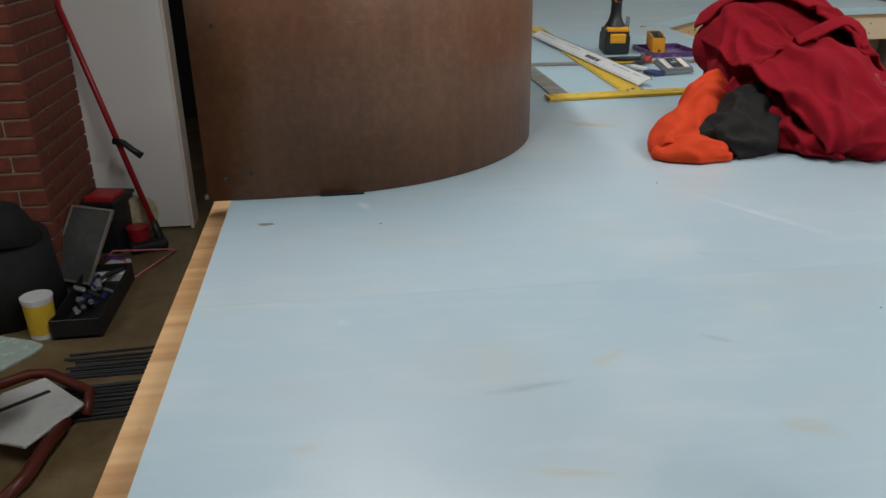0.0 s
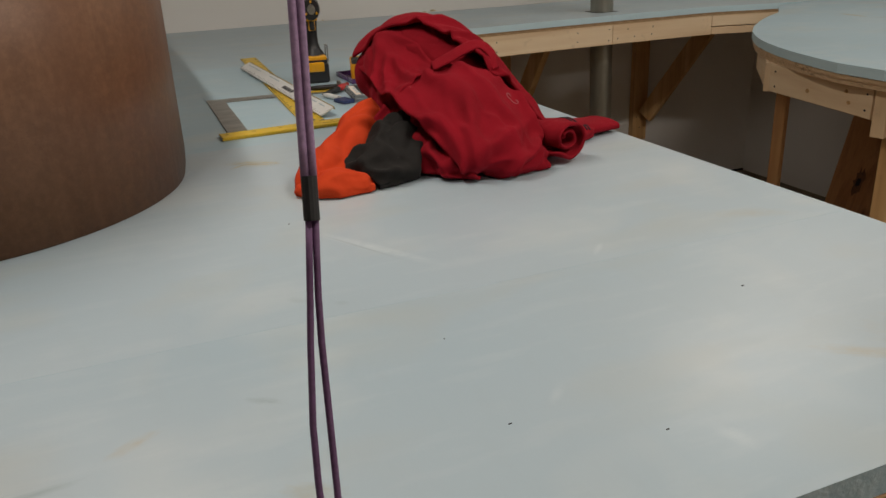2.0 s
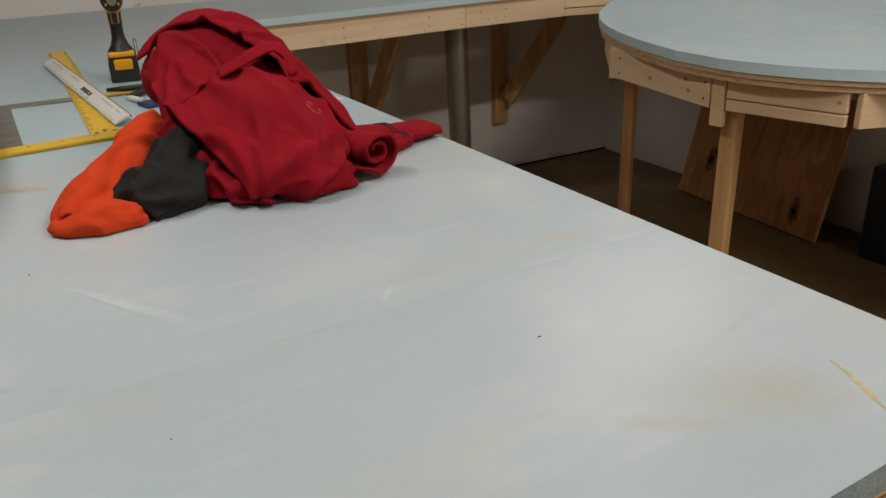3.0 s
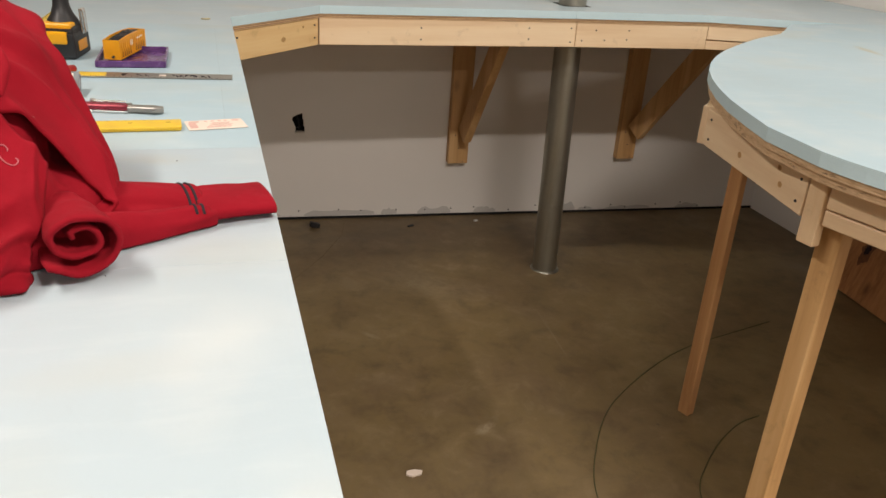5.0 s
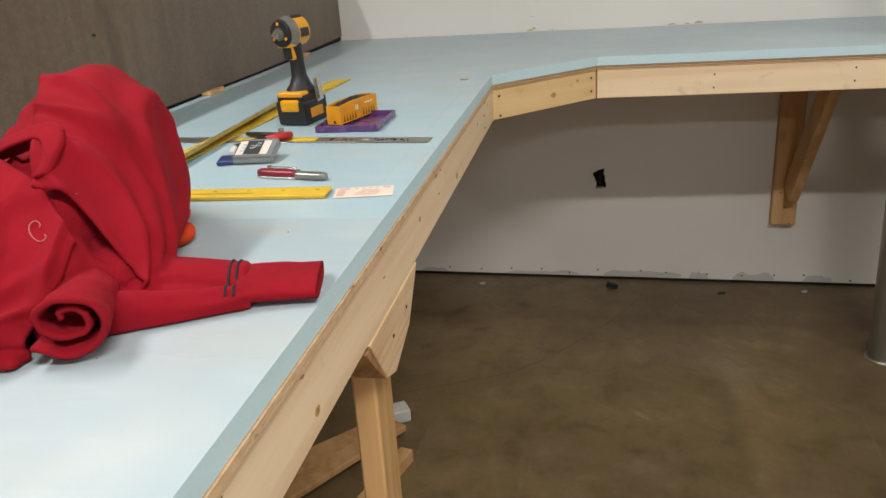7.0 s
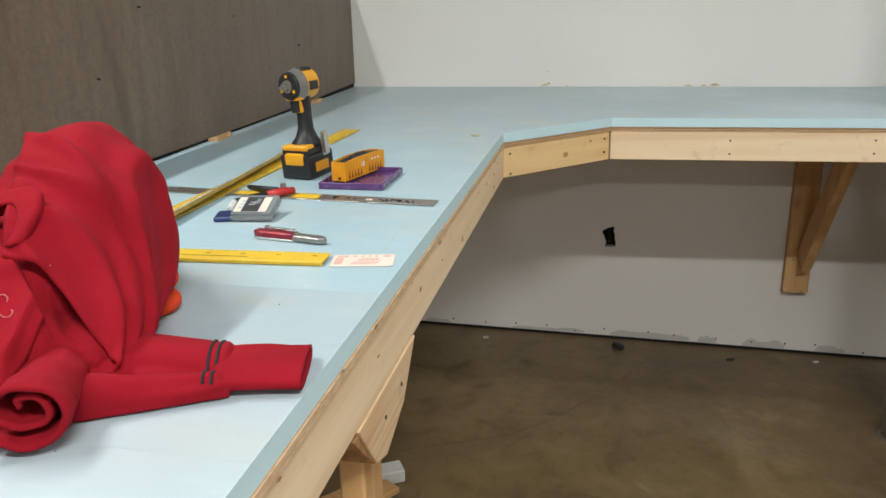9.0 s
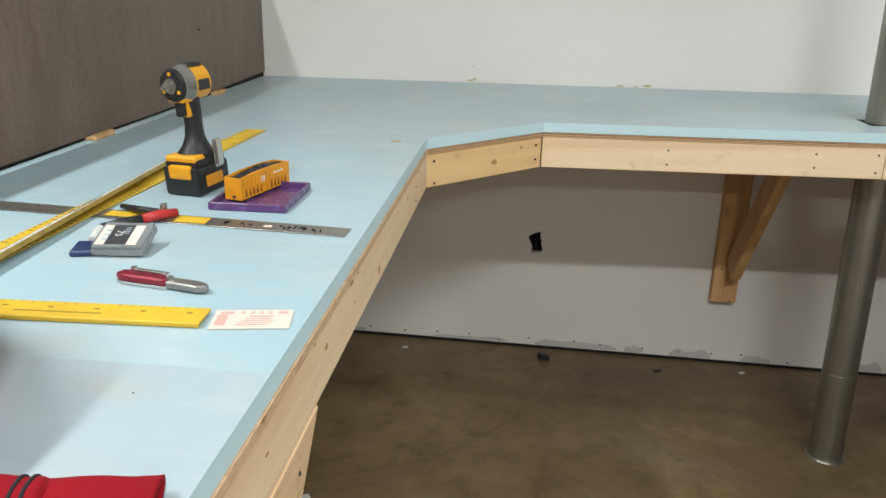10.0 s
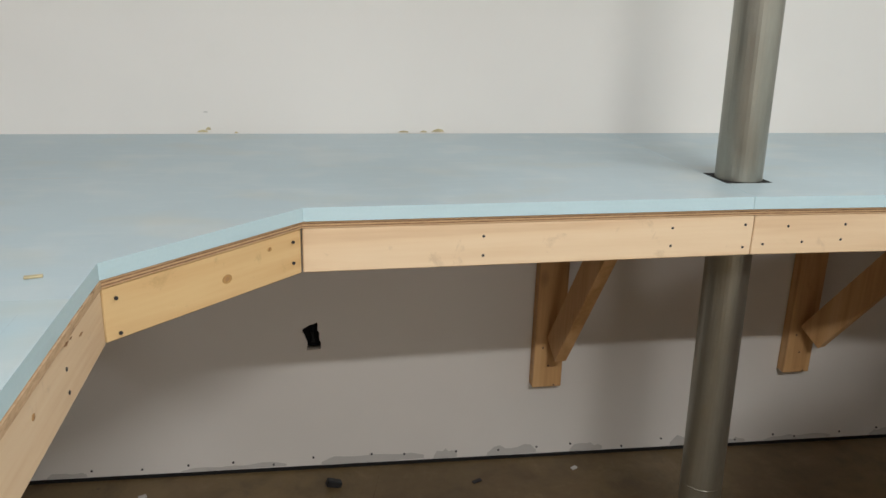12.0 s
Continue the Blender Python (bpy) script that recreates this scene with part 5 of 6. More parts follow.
cloth_sheet("orange_cuff", half_tube([(1.168, 1.590, 0.014, 0.030), (1.182, 1.572, 0.022, 0.032), (1.208, 1.560, 0.027, 0.030), (1.236, 1.556, 0.018, 0.022), (1.248, 1.556, 0.008, 0.014)]),
            8, 0.004, 0.0060, (2.4, 2.4), 5.0, M_ORANGE, jacket, "turned-back orange cuff", 0.7, 0.003)
ob2 = lump([((1.462, 1.870, 1.022), (0.040, 0.036, 0.026), (0, 0, 20)), ((1.502, 1.826, 1.012), (0.028, 0.036, 0.015), (0, 0, 20))], 0.0036, 6)
cloth_part("orange_hem", crumple(ob2, (0.3, -0.9, -0.2), 0.12, 0.040, 0.003, 5.0), M_ORANGE, jacket)
cloth_sheet("charcoal_body", half_tube([(1.352, 1.672, 0.074, 0.046), (1.318, 1.636, 0.066, 0.052), (1.286, 1.602, 0.050, 0.052), (1.258, 1.578, 0.034, 0.044), (1.240, 1.562, 0.016, 0.032)]),
            12, 0.005, 0.0130, (2.8, 2.6), 3.4, M_GREY, jacket, "charcoal fleece panel", 0.7, 0.003)

# ---------------------------------------------------------------- measuring tools
FLAT = TOP + 0.0008


def strip(name, a, b, width, z0, z1, material, parent, label="", r=0.0006):
    """A flat bar lying from a to b."""
    a, b = Vector(a), Vector(b)
    d = b - a
    m = Matrix.Translation(((a.x + b.x) / 2, (a.y + b.y) / 2, (z0 + z1) / 2)) @ Matrix.Rotation(math.atan2(d.y, d.x), 4, "Z")
    return part(name, obox(m, d.length, width, z1 - z0, r), material, parent, label)


def ticks(parent, a, b, off, z, count, length, material, wide=0.001, every=4):
    """Graduation marks across a rule from a to b."""
    a, b = Vector(a), Vector(b)
    d = (b - a).normalized()
    n = Vector((-d.y, d.x))
    bms = []
    for i in range(1, count):
        p = a + (b - a) * i / count + n * off
        k = length * (1.0 if i % every == 0 else 0.55)
        m = Matrix.Translation((p.x, p.y, z)) @ Matrix.Rotation(math.atan2(n.y, n.x), 4, "Z")
        bms.append(obox(m @ Matrix.Translation((-math.copysign(k / 2, off), 0, 0)), k, wide, 0.0004))
    part("graduation", joined(*bms), material, parent, "fine dark graduation marks", kind="stuff")


tsq = thing("drywall_square", 1.3, 2.3, TOP, "yellow drywall T-square with dark graduations lying on the foam", "T-square")
strip("blade", (1.285, 2.02), (1.334, 3.090), 0.048, FLAT, TOP + 0.003, M_YELLOW, tsq)
strip("head", (1.098, 1.999), (1.638, 2.021), 0.040, TOP + 0.0035, TOP + 0.0070, M_YELLOW, tsq, "thick yellow head bar")
strip("head_lip", (1.098, 1.983), (1.638, 2.005), 0.006, FLAT, TOP + 0.0036, M_YELLOW, tsq)
ticks(tsq, (1.288, 2.06), (1.334, 3.085), 0.023, TOP + 0.0032, 76, 0.010, M_INK)
ticks(tsq, (1.288, 2.06), (1.334, 3.085), -0.023, TOP + 0.0032, 76, 0.010, M_INK)
ticks(tsq, (1.10, 1.9991), (1.636, 2.0210), 0.019, TOP + 0.0071, 44, 0.006, M_OLIVE, 0.0007)
for i in range(11):
    p = Vector((1.11, 1.9995)).lerp(Vector((1.62, 2.0203)), i / 10)
    part("numeral_bar", box(p.x - 0.0032, p.x + 0.0032, p.y + 0.003, p.y + 0.0065, TOP + 0.0070, TOP + 0.0072), M_OLIVE, tsq)
for u0, u1 in ((0.36, 0.56), (0.62, 0.80)):
    strip("print_bar", Vector((1.10, 1.9925)).lerp(Vector((1.636, 2.0145)), u0), Vector((1.10, 1.9925)).lerp(Vector((1.636, 2.0145)), u1), 0.003, TOP + 0.0070, TOP + 0.0072, M_OLIVE, tsq, r=0)
for rx, ry in ((1.270, 2.026), (1.300, 2.027), (1.285, 2.039)):
    part("rivet", rod((rx, ry, TOP + 0.0065), (rx, ry, TOP + 0.0087), 0.004, 0.003, 12), M_STEEL, tsq)

M_EDGE = plain("dull_brass_edge", (0.42, 0.30, 0.07), 0.38, 0.35, 0.3, 60)
rule = thing("white_rule", 1.31, 2.5, TOP + 0.003, "white wooden rule with a dark mark lying on the yellow blade", "rule")
RUL = Matrix.Translation((1.305, 2.468, TOP + 0.0125)) @ Matrix.Rotation(math.atan2(-0.785, 0.034), 4, "Z") @ Matrix.Rotation(radians(24), 4, "X")


def rule_part(name, bm, material, label=""):
    bm.transform(RUL)
    return part(name, bm, material, rule, label)


rule_part("stick", box(-0.393, 0.393, -0.016, 0.016, -0.002, 0.002, 0.0005), M_WHITE)
rule_part("brass_edge", box(-0.393, 0.393, 0.0162, 0.0182, -0.0045, 0.0022, 0.0004), M_EDGE, "dull yellow metal edge")
for b0, b1 in ((0.045, 0.058), (0.061, 0.072), (0.075, 0.086), (0.089, 0.100), (0.103, 0.112), (0.118, 0.132)):
    rule_part("print_bar", box(b0, b1, -0.005, 0.005, 0.0021, 0.0024), M_INK)
for b0, b1 in ((-0.36, -0.22), (-0.12, -0.02), (0.20, 0.30), (0.32, 0.36)):
    rule_part("print_bar", box(b0, b1, 0.006, 0.0085, 0.0021, 0.0024), M_SMUDGE)
rule_part("graduation", joined(*[box(-0.39 + 0.013 * k, -0.389 + 0.013 * k, -0.0155, -0.010 if k % 4 else -0.007, 0.0021, 0.0024) for k in range(60)]), M_INK, "fine dark graduation marks")

sq = thing("framing_square", 1.4, 2.4, TOP, "worn steel framing square lying flat on the foam", "framing square")
part("blade", prism([(1.122, 2.417), (1.116, 2.03), (1.155, 2.03), (1.160, 2.372), (1.720, 2.326), (1.722, 2.364)], FLAT + 0.0001, TOP + 0.0022, 0.0004), M_STEEL, sq)
def on_blade(x, off):
    """A place on the long arm of the square, off from its outer edge."""
    return (x, 2.417 - (x - 1.122) * 0.0885 - off)


for x0, x1, o0, o1, mat, lab in ((1.455, 1.505, 0.004, 0.034, M_YELLOW, "yellow label on the blade"), (1.34, 1.42, 0.006, 0.030, M_YELLOW, "yellow label on the blade"), (1.594, 1.606, 0.016, 0.026, M_PAPER, "small pale label")):
    part("sticker", prism([on_blade(x0, o1), on_blade(x1, o1), on_blade(x1, o0), on_blade(x0, o0)], TOP + 0.0023, TOP + 0.0027), mat, sq, lab)
ticks(sq, on_blade(1.17, 0.019), on_blade(1.715, 0.019), -0.0175, TOP + 0.0024, 56, 0.006, M_INK, 0.0007)
random.seed(17)
for k in range(26):
    cx = random.uniform(1.52, 1.70)
    part("rust_fleck", prism([on_blade(cx, o) for o in (0.012,)] + [on_blade(cx + random.uniform(0.004, 0.012), random.uniform(0.008, 0.030)), on_blade(cx + random.uniform(0.0, 0.006), random.uniform(0.020, 0.034))], TOP + 0.00225, TOP + 0.0024), M_SEAM if k % 3 else M_STEEL, sq)

# ---------------------------------------------------------------- cordless impact driver
DRV = pose(1.417, 2.542, TOP, 0, 0, -9) @ Matrix.Diagonal((0.86, 0.86, 1, 1)) @ Matrix(((1, 0, 0, 0), (0, 1, -0.15, 0.006), (0, 0, 1.08, 0), (0, 0, 0, 1)))     # the grip leans towards the chuck
driver = thing("impact_driver", 1.435, 2.56, TOP, "yellow and black cordless impact driver standing on its battery", "impact driver")


def dpart(name, bm, material, label="", smooth=False, under=None):
    bm.transform(DRV)
    return part(name, bm, material, under or driver, label, smooth)


batt = dpart("battery", joined(box(-0.037, 0.037, -0.058, 0.056, 0.001, 0.046, 0.006, 2), box(-0.034, 0.034, -0.052, 0.052, 0.042, 0.055, 0.005, 2)), M_BLACK, "black battery pack")
dpart("latch", box(-0.0235, 0.0235, -0.0615, -0.045, 0.027, 0.0490, 0.005, 2), M_TOOL_YELLOW, "yellow release latch", under=batt)
dpart("side_label", box(0.0365, 0.0378, -0.03, 0.03, 0.012, 0.030, 0.0005), M_ORANGE_YELLOW, "dull amber side label", under=batt)
foot = dpart("foot", box(-0.034, 0.034, -0.050, 0.050, 0.050, 0.057, 0.003, 2), M_BLACK)
dpart("collar", box(-0.0325, 0.0325, -0.0520, -0.016, 0.0520, 0.0625, 0.005, 3), M_TOOL_YELLOW, "yellow collar above the battery", under=foot)
dpart("belt_clip", joined(box(0.0345, 0.037, 0.010, 0.034, 0.036, 0.082, 0.001), box(0.0365, 0.043, 0.012, 0.032, 0.078, 0.082, 0.001), box(0.041, 0.0435, 0.012, 0.032, 0.040, 0.080, 0.001)), M_CHROME, "bright steel belt clip")
hp = [(0, 0.004, 0.054), (0, 0.006, 0.063), (0, 0.009, 0.073), (0, 0.010, 0.087), (0, 0.012, 0.105), (0, 0.012, 0.125), (0, 0.008, 0.145), (0, 0.006, 0.158)]
hb_bm = bmesh.new()
rings = []
for (hx, hy, hz), rx, ry in zip(hp, (0.0335, 0.031, 0.0225, 0.0168, 0.0155, 0.0165, 0.018, 0.020), (0.046, 0.042, 0.031, 0.0225, 0.0205, 0.021, 0.024, 0.030)):
    rings.append([hb_bm.verts.new((hx + rx * math.cos(a), hy + ry * math.sin(a), hz)) for a in (2 * math.pi * k / 18 for k in range(18))])
for a, b in zip(rings, rings[1:]):
    for k in range(18):
        hb_bm.faces.new((a[k], a[(k + 1) % 18], b[(k + 1) % 18], b[k]))
hb_bm.faces.new(rings[0][::-1])
hb_bm.faces.new(rings[-1])
dpart("grip", hb_bm, M_BLACK, "black rubber grip", True)
dpart("trigger", box(-0.007, 0.007, -0.032, -0.010, 0.120, 0.143, 0.004, 2), M_BLACK)
dpart("trigger_guard", joined(box(-0.010, 0.010, -0.016, 0.0, 0.118, 0.150, 0.004, 2), box(-0.016, 0.016, -0.036, 0.008, 0.142, 0.152, 0.004, 2)), M_TOOL_YELLOW, "yellow housing behind the trigger")
HZ = 0.168
head = dpart("motor_housing", joined(rod((0, -0.002, HZ), (0, 0.052, HZ), 0.0275, 0.0265, 24), rod((0, 0.052, HZ), (0, 0.060, HZ), 0.0265, 0.019, 24)), M_TOOL_YELLOW, "yellow motor housing")
dpart("vent_cap", joined(rod((0, 0.0595, HZ), (0, 0.064, HZ), 0.020, 0.016, 24), box(-0.014, 0.014, -0.002, 0.048, HZ + 0.022, HZ + 0.029, 0.003)), M_BLACK, under=head)
dpart("side_label", box(0.0255, 0.0283, 0.006, 0.044, HZ - 0.010, HZ + 0.006, 0.001), M_INK, under=head)
dpart("gear_case", joined(rod((0, -0.030, HZ), (0, -0.001, HZ), 0.0245, 0.0285, 28), rod((0, -0.036, HZ), (0, -0.030, HZ), 0.021, 0.0245, 28)), M_GREY_METAL, "grey cast gear case")
nose = dpart("nose_ring", rod((0, -0.043, HZ), (0, -0.033, HZ), 0.0225, 0.0255, 28), M_BLACK)
for k in range(3):
    a = radians(90 + 120 * k)
    dpart("lamp", rod((0.0175 * math.cos(a), -0.0455, HZ + 0.0175 * math.sin(a)), (0.0175 * math.cos(a), -0.043, HZ + 0.0175 * math.sin(a)), 0.003, None, 10), M_TOOL_YELLOW, under=nose)
dpart("chuck", joined(rod((0, -0.047, HZ), (0, -0.042, HZ), 0.0115, 0.0115, 20), rod((0, -0.060, HZ), (0, -0.046, HZ), 0.0072, 0.0085, 20), rod((0, -0.073, HZ), (0, -0.060, HZ), 0.0032, None, 8)), M_STEEL, "steel bit chuck")

# ---------------------------------------------------------------- purple lid and model wagon
LID = pose(1.542, 2.502, TOP, 0, 0, 0)
lid = thing("plastic_tray", 1.534, 2.526, TOP, "shallow purple plastic tray holding a yellow model wagon", "tray")


def lid_part(name, bm, material, m=LID, under=None):
    bm.transform(m)
    return part(name, bm, material, under or lid)


lid_part("panel", box(-0.060, 0.060, -0.073, 0.073, 0.001, 0.0035), M_PURPLE)
for x0, x1, y0, y1 in ((-0.062, -0.058, -0.075, 0.075), (0.058, 0.062, -0.075, 0.075), (-0.0578, 0.0578, -0.075, -0.071), (-0.0578, 0.0578, 0.071, 0.075)):
    lid_part("rim", box(x0, x1, y0, y1, 0.0008, 0.013, 0.001), M_PURPLE)
WAG = pose(1.526, 2.535, TOP + 0.0036, 0, 0, -15)
wagon = thing("model_wagon", 1.525, 2.55, TOP + 0.0036, "yellow model hopper wagon with ribbed sides and a black coal load", "model wagon")
side = [(-0.072, 0.004), (0.072, 0.004), (0.072, 0.040), (0.030, 0.043), (-0.030, 0.043), (-0.072, 0.040)]
TOYZ = Matrix(((0, 0, 1, 0), (1, 0, 0, 0), (0, 1, 0, 0), (0, 0, 0, 1)))
for sx in (-0.0155, 0.0135):
    lid_part("side", prism(side, sx, sx + 0.002, 0, TOYZ), M_ORANGE_YELLOW, WAG, wagon)
for ey in (-0.072, 0.070):
    lid_part("end", box(-0.0133, 0.0133, ey, ey + 0.002, 0.004, 0.040), M_ORANGE_YELLOW, WAG, wagon)
lid_part("underframe", box(-0.010, 0.010, -0.068, 0.068, 0.0, 0.006), M_BLACK, WAG, wagon)
load = bmesh.new()
cols = []
random.seed(11)
for i in range(25):
    y = -0.069 + 0.138 * i / 24
    row = []
    for j in range(7):
        x = -0.013 + 0.026 * j / 6
        z = 0.0365 + 0.010 * math.exp(-(x / 0.011) ** 2) * (0.55 + 0.45 * math.cos(y / 0.023)) + random.uniform(-0.001, 0.0015)
        row.append(load.verts.new((x, y, z)))
    cols.append(row)
for a, b in zip(cols, cols[1:]):
    for j in range(6):
        load.faces.new((a[j], a[j + 1], b[j + 1], b[j]))
lid_part("coal_load", load, M_BLACK, WAG, wagon)
for k in range(13):
    y = -0.063 + 0.0105 * k
    for sx in (-0.0163, 0.0153):
        lid_part("rib", box(sx, sx + 0.001, y - 0.001, y + 0.001, 0.004, 0.038), M_ORANGE_YELLOW, WAG, wagon)
for k in range(12):
    y = -0.063 + 0.0105 * k
    if k not in (5, 6):
        lid_part("panel_shadow", prism([(y + 0.002, 0.007), (y + 0.0085, 0.007), (y + 0.0052, 0.022)], 0.0155, 0.0158, 0, TOYZ), M_SLOT, WAG, wagon)
lid_part("print_bar", box(0.0155, 0.0159, -0.014, -0.004, 0.022, 0.032), M_WHITE, WAG, wagon)
lid_part("print_bar", box(0.0155, 0.0159, 0.020, 0.052, 0.029, 0.032), M_WHITE, WAG, wagon)
lid_part("coupler", rod((0.002, -0.0735, 0.009), (0.002, -0.0715, 0.009), 0.0028, None, 8), M_INK, WAG, wagon)

# ---------------------------------------------------------------- clear box, pliers, folding knife, card
CB = pose(1.447, 2.226, TOP + 0.0095, 15, 0, 6) @ Matrix.Diagonal((0.80, 0.86, 0.72, 1))
cbox = thing("blade_box", 1.455, 2.235, TOP, "clear grey plastic box with a dark printed label", "plastic box")
lid_part("tray", box(-0.043, 0.043, -0.036, 0.036, 0.001, 0.013, 0.003, 2), M_CLEAR, CB, cbox)
lid_part("cover", box(-0.041, 0.041, -0.034, 0.034, 0.0125, 0.021, 0.003, 2), M_CLEAR, CB, cbox)
lid_part("label", box(-0.037, 0.030, -0.030, 0.024, 0.0211, 0.0215), M_PAPER, CB, cbox)
lid_part("label_field", box(-0.021, 0.014, -0.030, 0.024, 0.0216, 0.0219), M_INK, CB, cbox)
for k in range(4):
    lid_part("print_bar", box(0.001, 0.010, 0.000 + 0.005 * k, 0.002 + 0.005 * k, 0.022, 0.0222), M_SMUDGE, CB, cbox)
for k in range(3):
    lid_part("print_bar", box(-0.030, -0.020, -0.018 + 0.012 * k, -0.012 + 0.012 * k, 0.0216, 0.0219), M_SMUDGE, CB, cbox)
cu = bpy.data.curves.new("number", "FONT")
cu.body, cu.size, cu.align_x, cu.align_y = "75", 0.017, "CENTER", "CENTER"
txt = new("number", cu)
bpy.context.view_layer.update()
tm = bpy.data.meshes.new_from_object(txt.evaluated_get(bpy.context.evaluated_depsgraph_get()))
bpy.data.objects.remove(txt)
tb = bmesh.new()
tb.from_mesh(tm)
tb.transform(Matrix.Translation((-0.006, 0, 0.0222)) @ Matrix.Rotation(radians(-90), 4, "Z"))
lid_part("number", tb, M_WHITE, CB, cbox)
solid("marker_pen", joined(rod((1.394, 2.238, TOP + 0.0065), (1.379, 2.282, TOP + 0.0065), 0.006, None, 12), rod((1.379, 2.282, TOP + 0.0065), (1.373, 2.300, TOP + 0.0065), 0.006, 0.0035, 12)), M_WHITE, "short white marker pen lying beside the box", "pen")
solid("navy_block", obox(pose(1.398, 2.212, TOP + 0.0045, 0, 0, 15), 0.030, 0.045, 0.008, 0.002), M_BLUE, "small navy plastic block under the box", "plastic block")

pl = thing("pliers", 1.42, 2.32, TOP, "pliers with red and black grips lying across the steel square", "pliers")
part("grip", tube([(1.452, 2.376, TOP + 0.010), (1.435, 2.355, TOP + 0.011), (1.418, 2.333, TOP + 0.010)], [0.006, 0.0075, 0.007], 10), M_TOOL_RED, pl, "red rubber grip", True)
part("grip", tube([(1.418, 2.333, TOP + 0.010), (1.398, 2.314, TOP + 0.009), (1.372, 2.298, TOP + 0.007)], [0.0072, 0.007, 0.004], 10), M_BLACK, pl, "black rubber grip", True)
part("handle", tube([(1.352, 2.403, TOP + 0.007), (1.385, 2.383, TOP + 0.009), (1.425, 2.370, TOP + 0.011)], [0.004, 0.006, 0.005], 10), M_BLACK, pl, "", True)
part("pivot", rod((1.432, 2.376, TOP + 0.006), (1.432, 2.376, TOP + 0.022), 0.0065, 0.005, 14), M_STEEL, pl)

KN = pose(1.552, 2.109, TOP, 0, 0, -12)
kn = thing("folding_knife", 1.557, 2.128, TOP, "red-handled folding utility knife with a bright steel head", "knife")
lid_part("handle", prism([(-0.062, -0.006), (-0.050, -0.010), (0.004, -0.009), (0.010, -0.006), (0.010, 0.006), (-0.02, 0.008), (-0.058, 0.007)], 0.004, 0.013, 0.002), M_KNIFE, KN, kn)
lid_part("handle_liner", prism([(-0.060, -0.008), (-0.050, -0.0115), (0.006, -0.0105), (0.010, -0.006), (0.008, 0.004), (-0.058, 0.005)], 0.0008, 0.0045, 0.0005), M_CHROME, KN, kn)
lid_part("clip", joined(box(-0.045, 0.004, 0.004, 0.010, 0.014, 0.0155, 0.0005), rod((-0.045, 0.007, 0.012), (-0.045, 0.007, 0.017), 0.004, None, 10)), M_CHROME, KN, kn)
lid_part("jaw", prism([(0.008, -0.008), (0.050, -0.009), (0.061, -0.004), (0.060, 0.004), (0.045, 0.009), (0.010, 0.008)], 0.002, 0.011, 0.0015), M_GREY_METAL, KN, kn)
lid_part("pivot", rod((0.010, 0.0, 0.010), (0.010, 0.0, 0.0145), 0.005, 0.004, 12), M_STEEL, KN, kn)

CARD = pose(1.686, 2.032, TOP + 0.0008, 0, 0, 10)
card = thing("paper_card", 1.682, 2.047, TOP, "small cream paper ticket with worn red print", "card")
lid_part("sheet", box(-0.042, 0.042, -0.0245, 0.0245, 0, 0.0006), M_PAPER, CARD, card)
for x0, x1, y0, y1 in ((-0.038, -0.027, -0.015, 0.012), (-0.036, -0.022, 0.014, 0.020), (0.026, 0.036, 0.014, 0.020), (-0.014, -0.010, 0.015, 0.020), (-0.004, 0.0, 0.015, 0.020), (0.006, 0.010, 0.015, 0.020), (0.015, 0.019, 0.015, 0.020)):
    lid_part("print_bar", box(x0, x1, y0, y1, 0.0006, 0.0008), M_INK_RED, CARD, card)
for k in range(5):
    lid_part("print_bar", box(-0.016 + 0.003 * k, 0.020 + 0.002 * (k % 3), -0.016 + 0.0055 * k, -0.0135 + 0.0055 * k, 0.0006, 0.0008), M_INK_RED, CARD, card)

# ---------------------------------------------------------------- hanging cord
cord = thing("hanging_cord", 1.01, 0.885, TOP, "lilac cord with a black toggle hanging in a loop", "cord")


def cord_at(z, side=0.0):
    """The cord hangs a little slanted, its lower end drawn towards the bench's front."""
    return (1.0180 + 0.10 * min(z - 1.217, 0.4) + side, 0.887 + 0.30 * min(z - 1.217, 0.4), z)


CZ = [CEILING, 2.2, 1.8, 1.6, 1.45, 1.34, 1.240, 1.223]
part("double_cord", joined(tube([cord_at(z, -0.0021) for z in CZ], 0.0023, 8), tube([cord_at(z, 0.0021) for z in CZ], 0.0023, 8)), M_CORD, cord, smooth=True)
part("toggle", rod(cord_at(1.202), cord_at(1.224), 0.0043, None, 14), M_BLACK, cord, "black toggle")
lp = [(0.0018, 1.203), (0.0020, 1.180), (0.0022, 1.163), (0.0030, 1.140), (0.0046, 1.10), (0.0048, 1.07), (0.0044, 1.045), (0.004, 1.02), (0.003, 1.008), (0.0, 1.0035)]
part("loop", joined(tube([cord_at(z, -w - 0.003 * math.sin((1.2 - z) * 18)) for w, z in lp], 0.0019, 8), tube([cord_at(z, w - 0.003 * math.sin((1.2 - z) * 18)) for w, z in lp], 0.0019, 8)), M_CORD_DARK, cord, "thin plum loop", True)

# ---------------------------------------------------------------- marks on the foam
def blotch(cx, cy, rx, ry, turn, seed, z=0.0005, n=26):
    random.seed(seed)
    pts = []
    for i in range(n):
        a = 2 * math.pi * i / n
        k = 0.65 + 0.5 * random.random()
        pts.append((rx * k * math.cos(a), ry * k * math.sin(a)))
    return prism(pts, TOP - 0.0006, TOP + z, 0, Matrix.Translation((cx, cy, 0)) @ Matrix.Rotation(radians(turn), 4, "Z"))


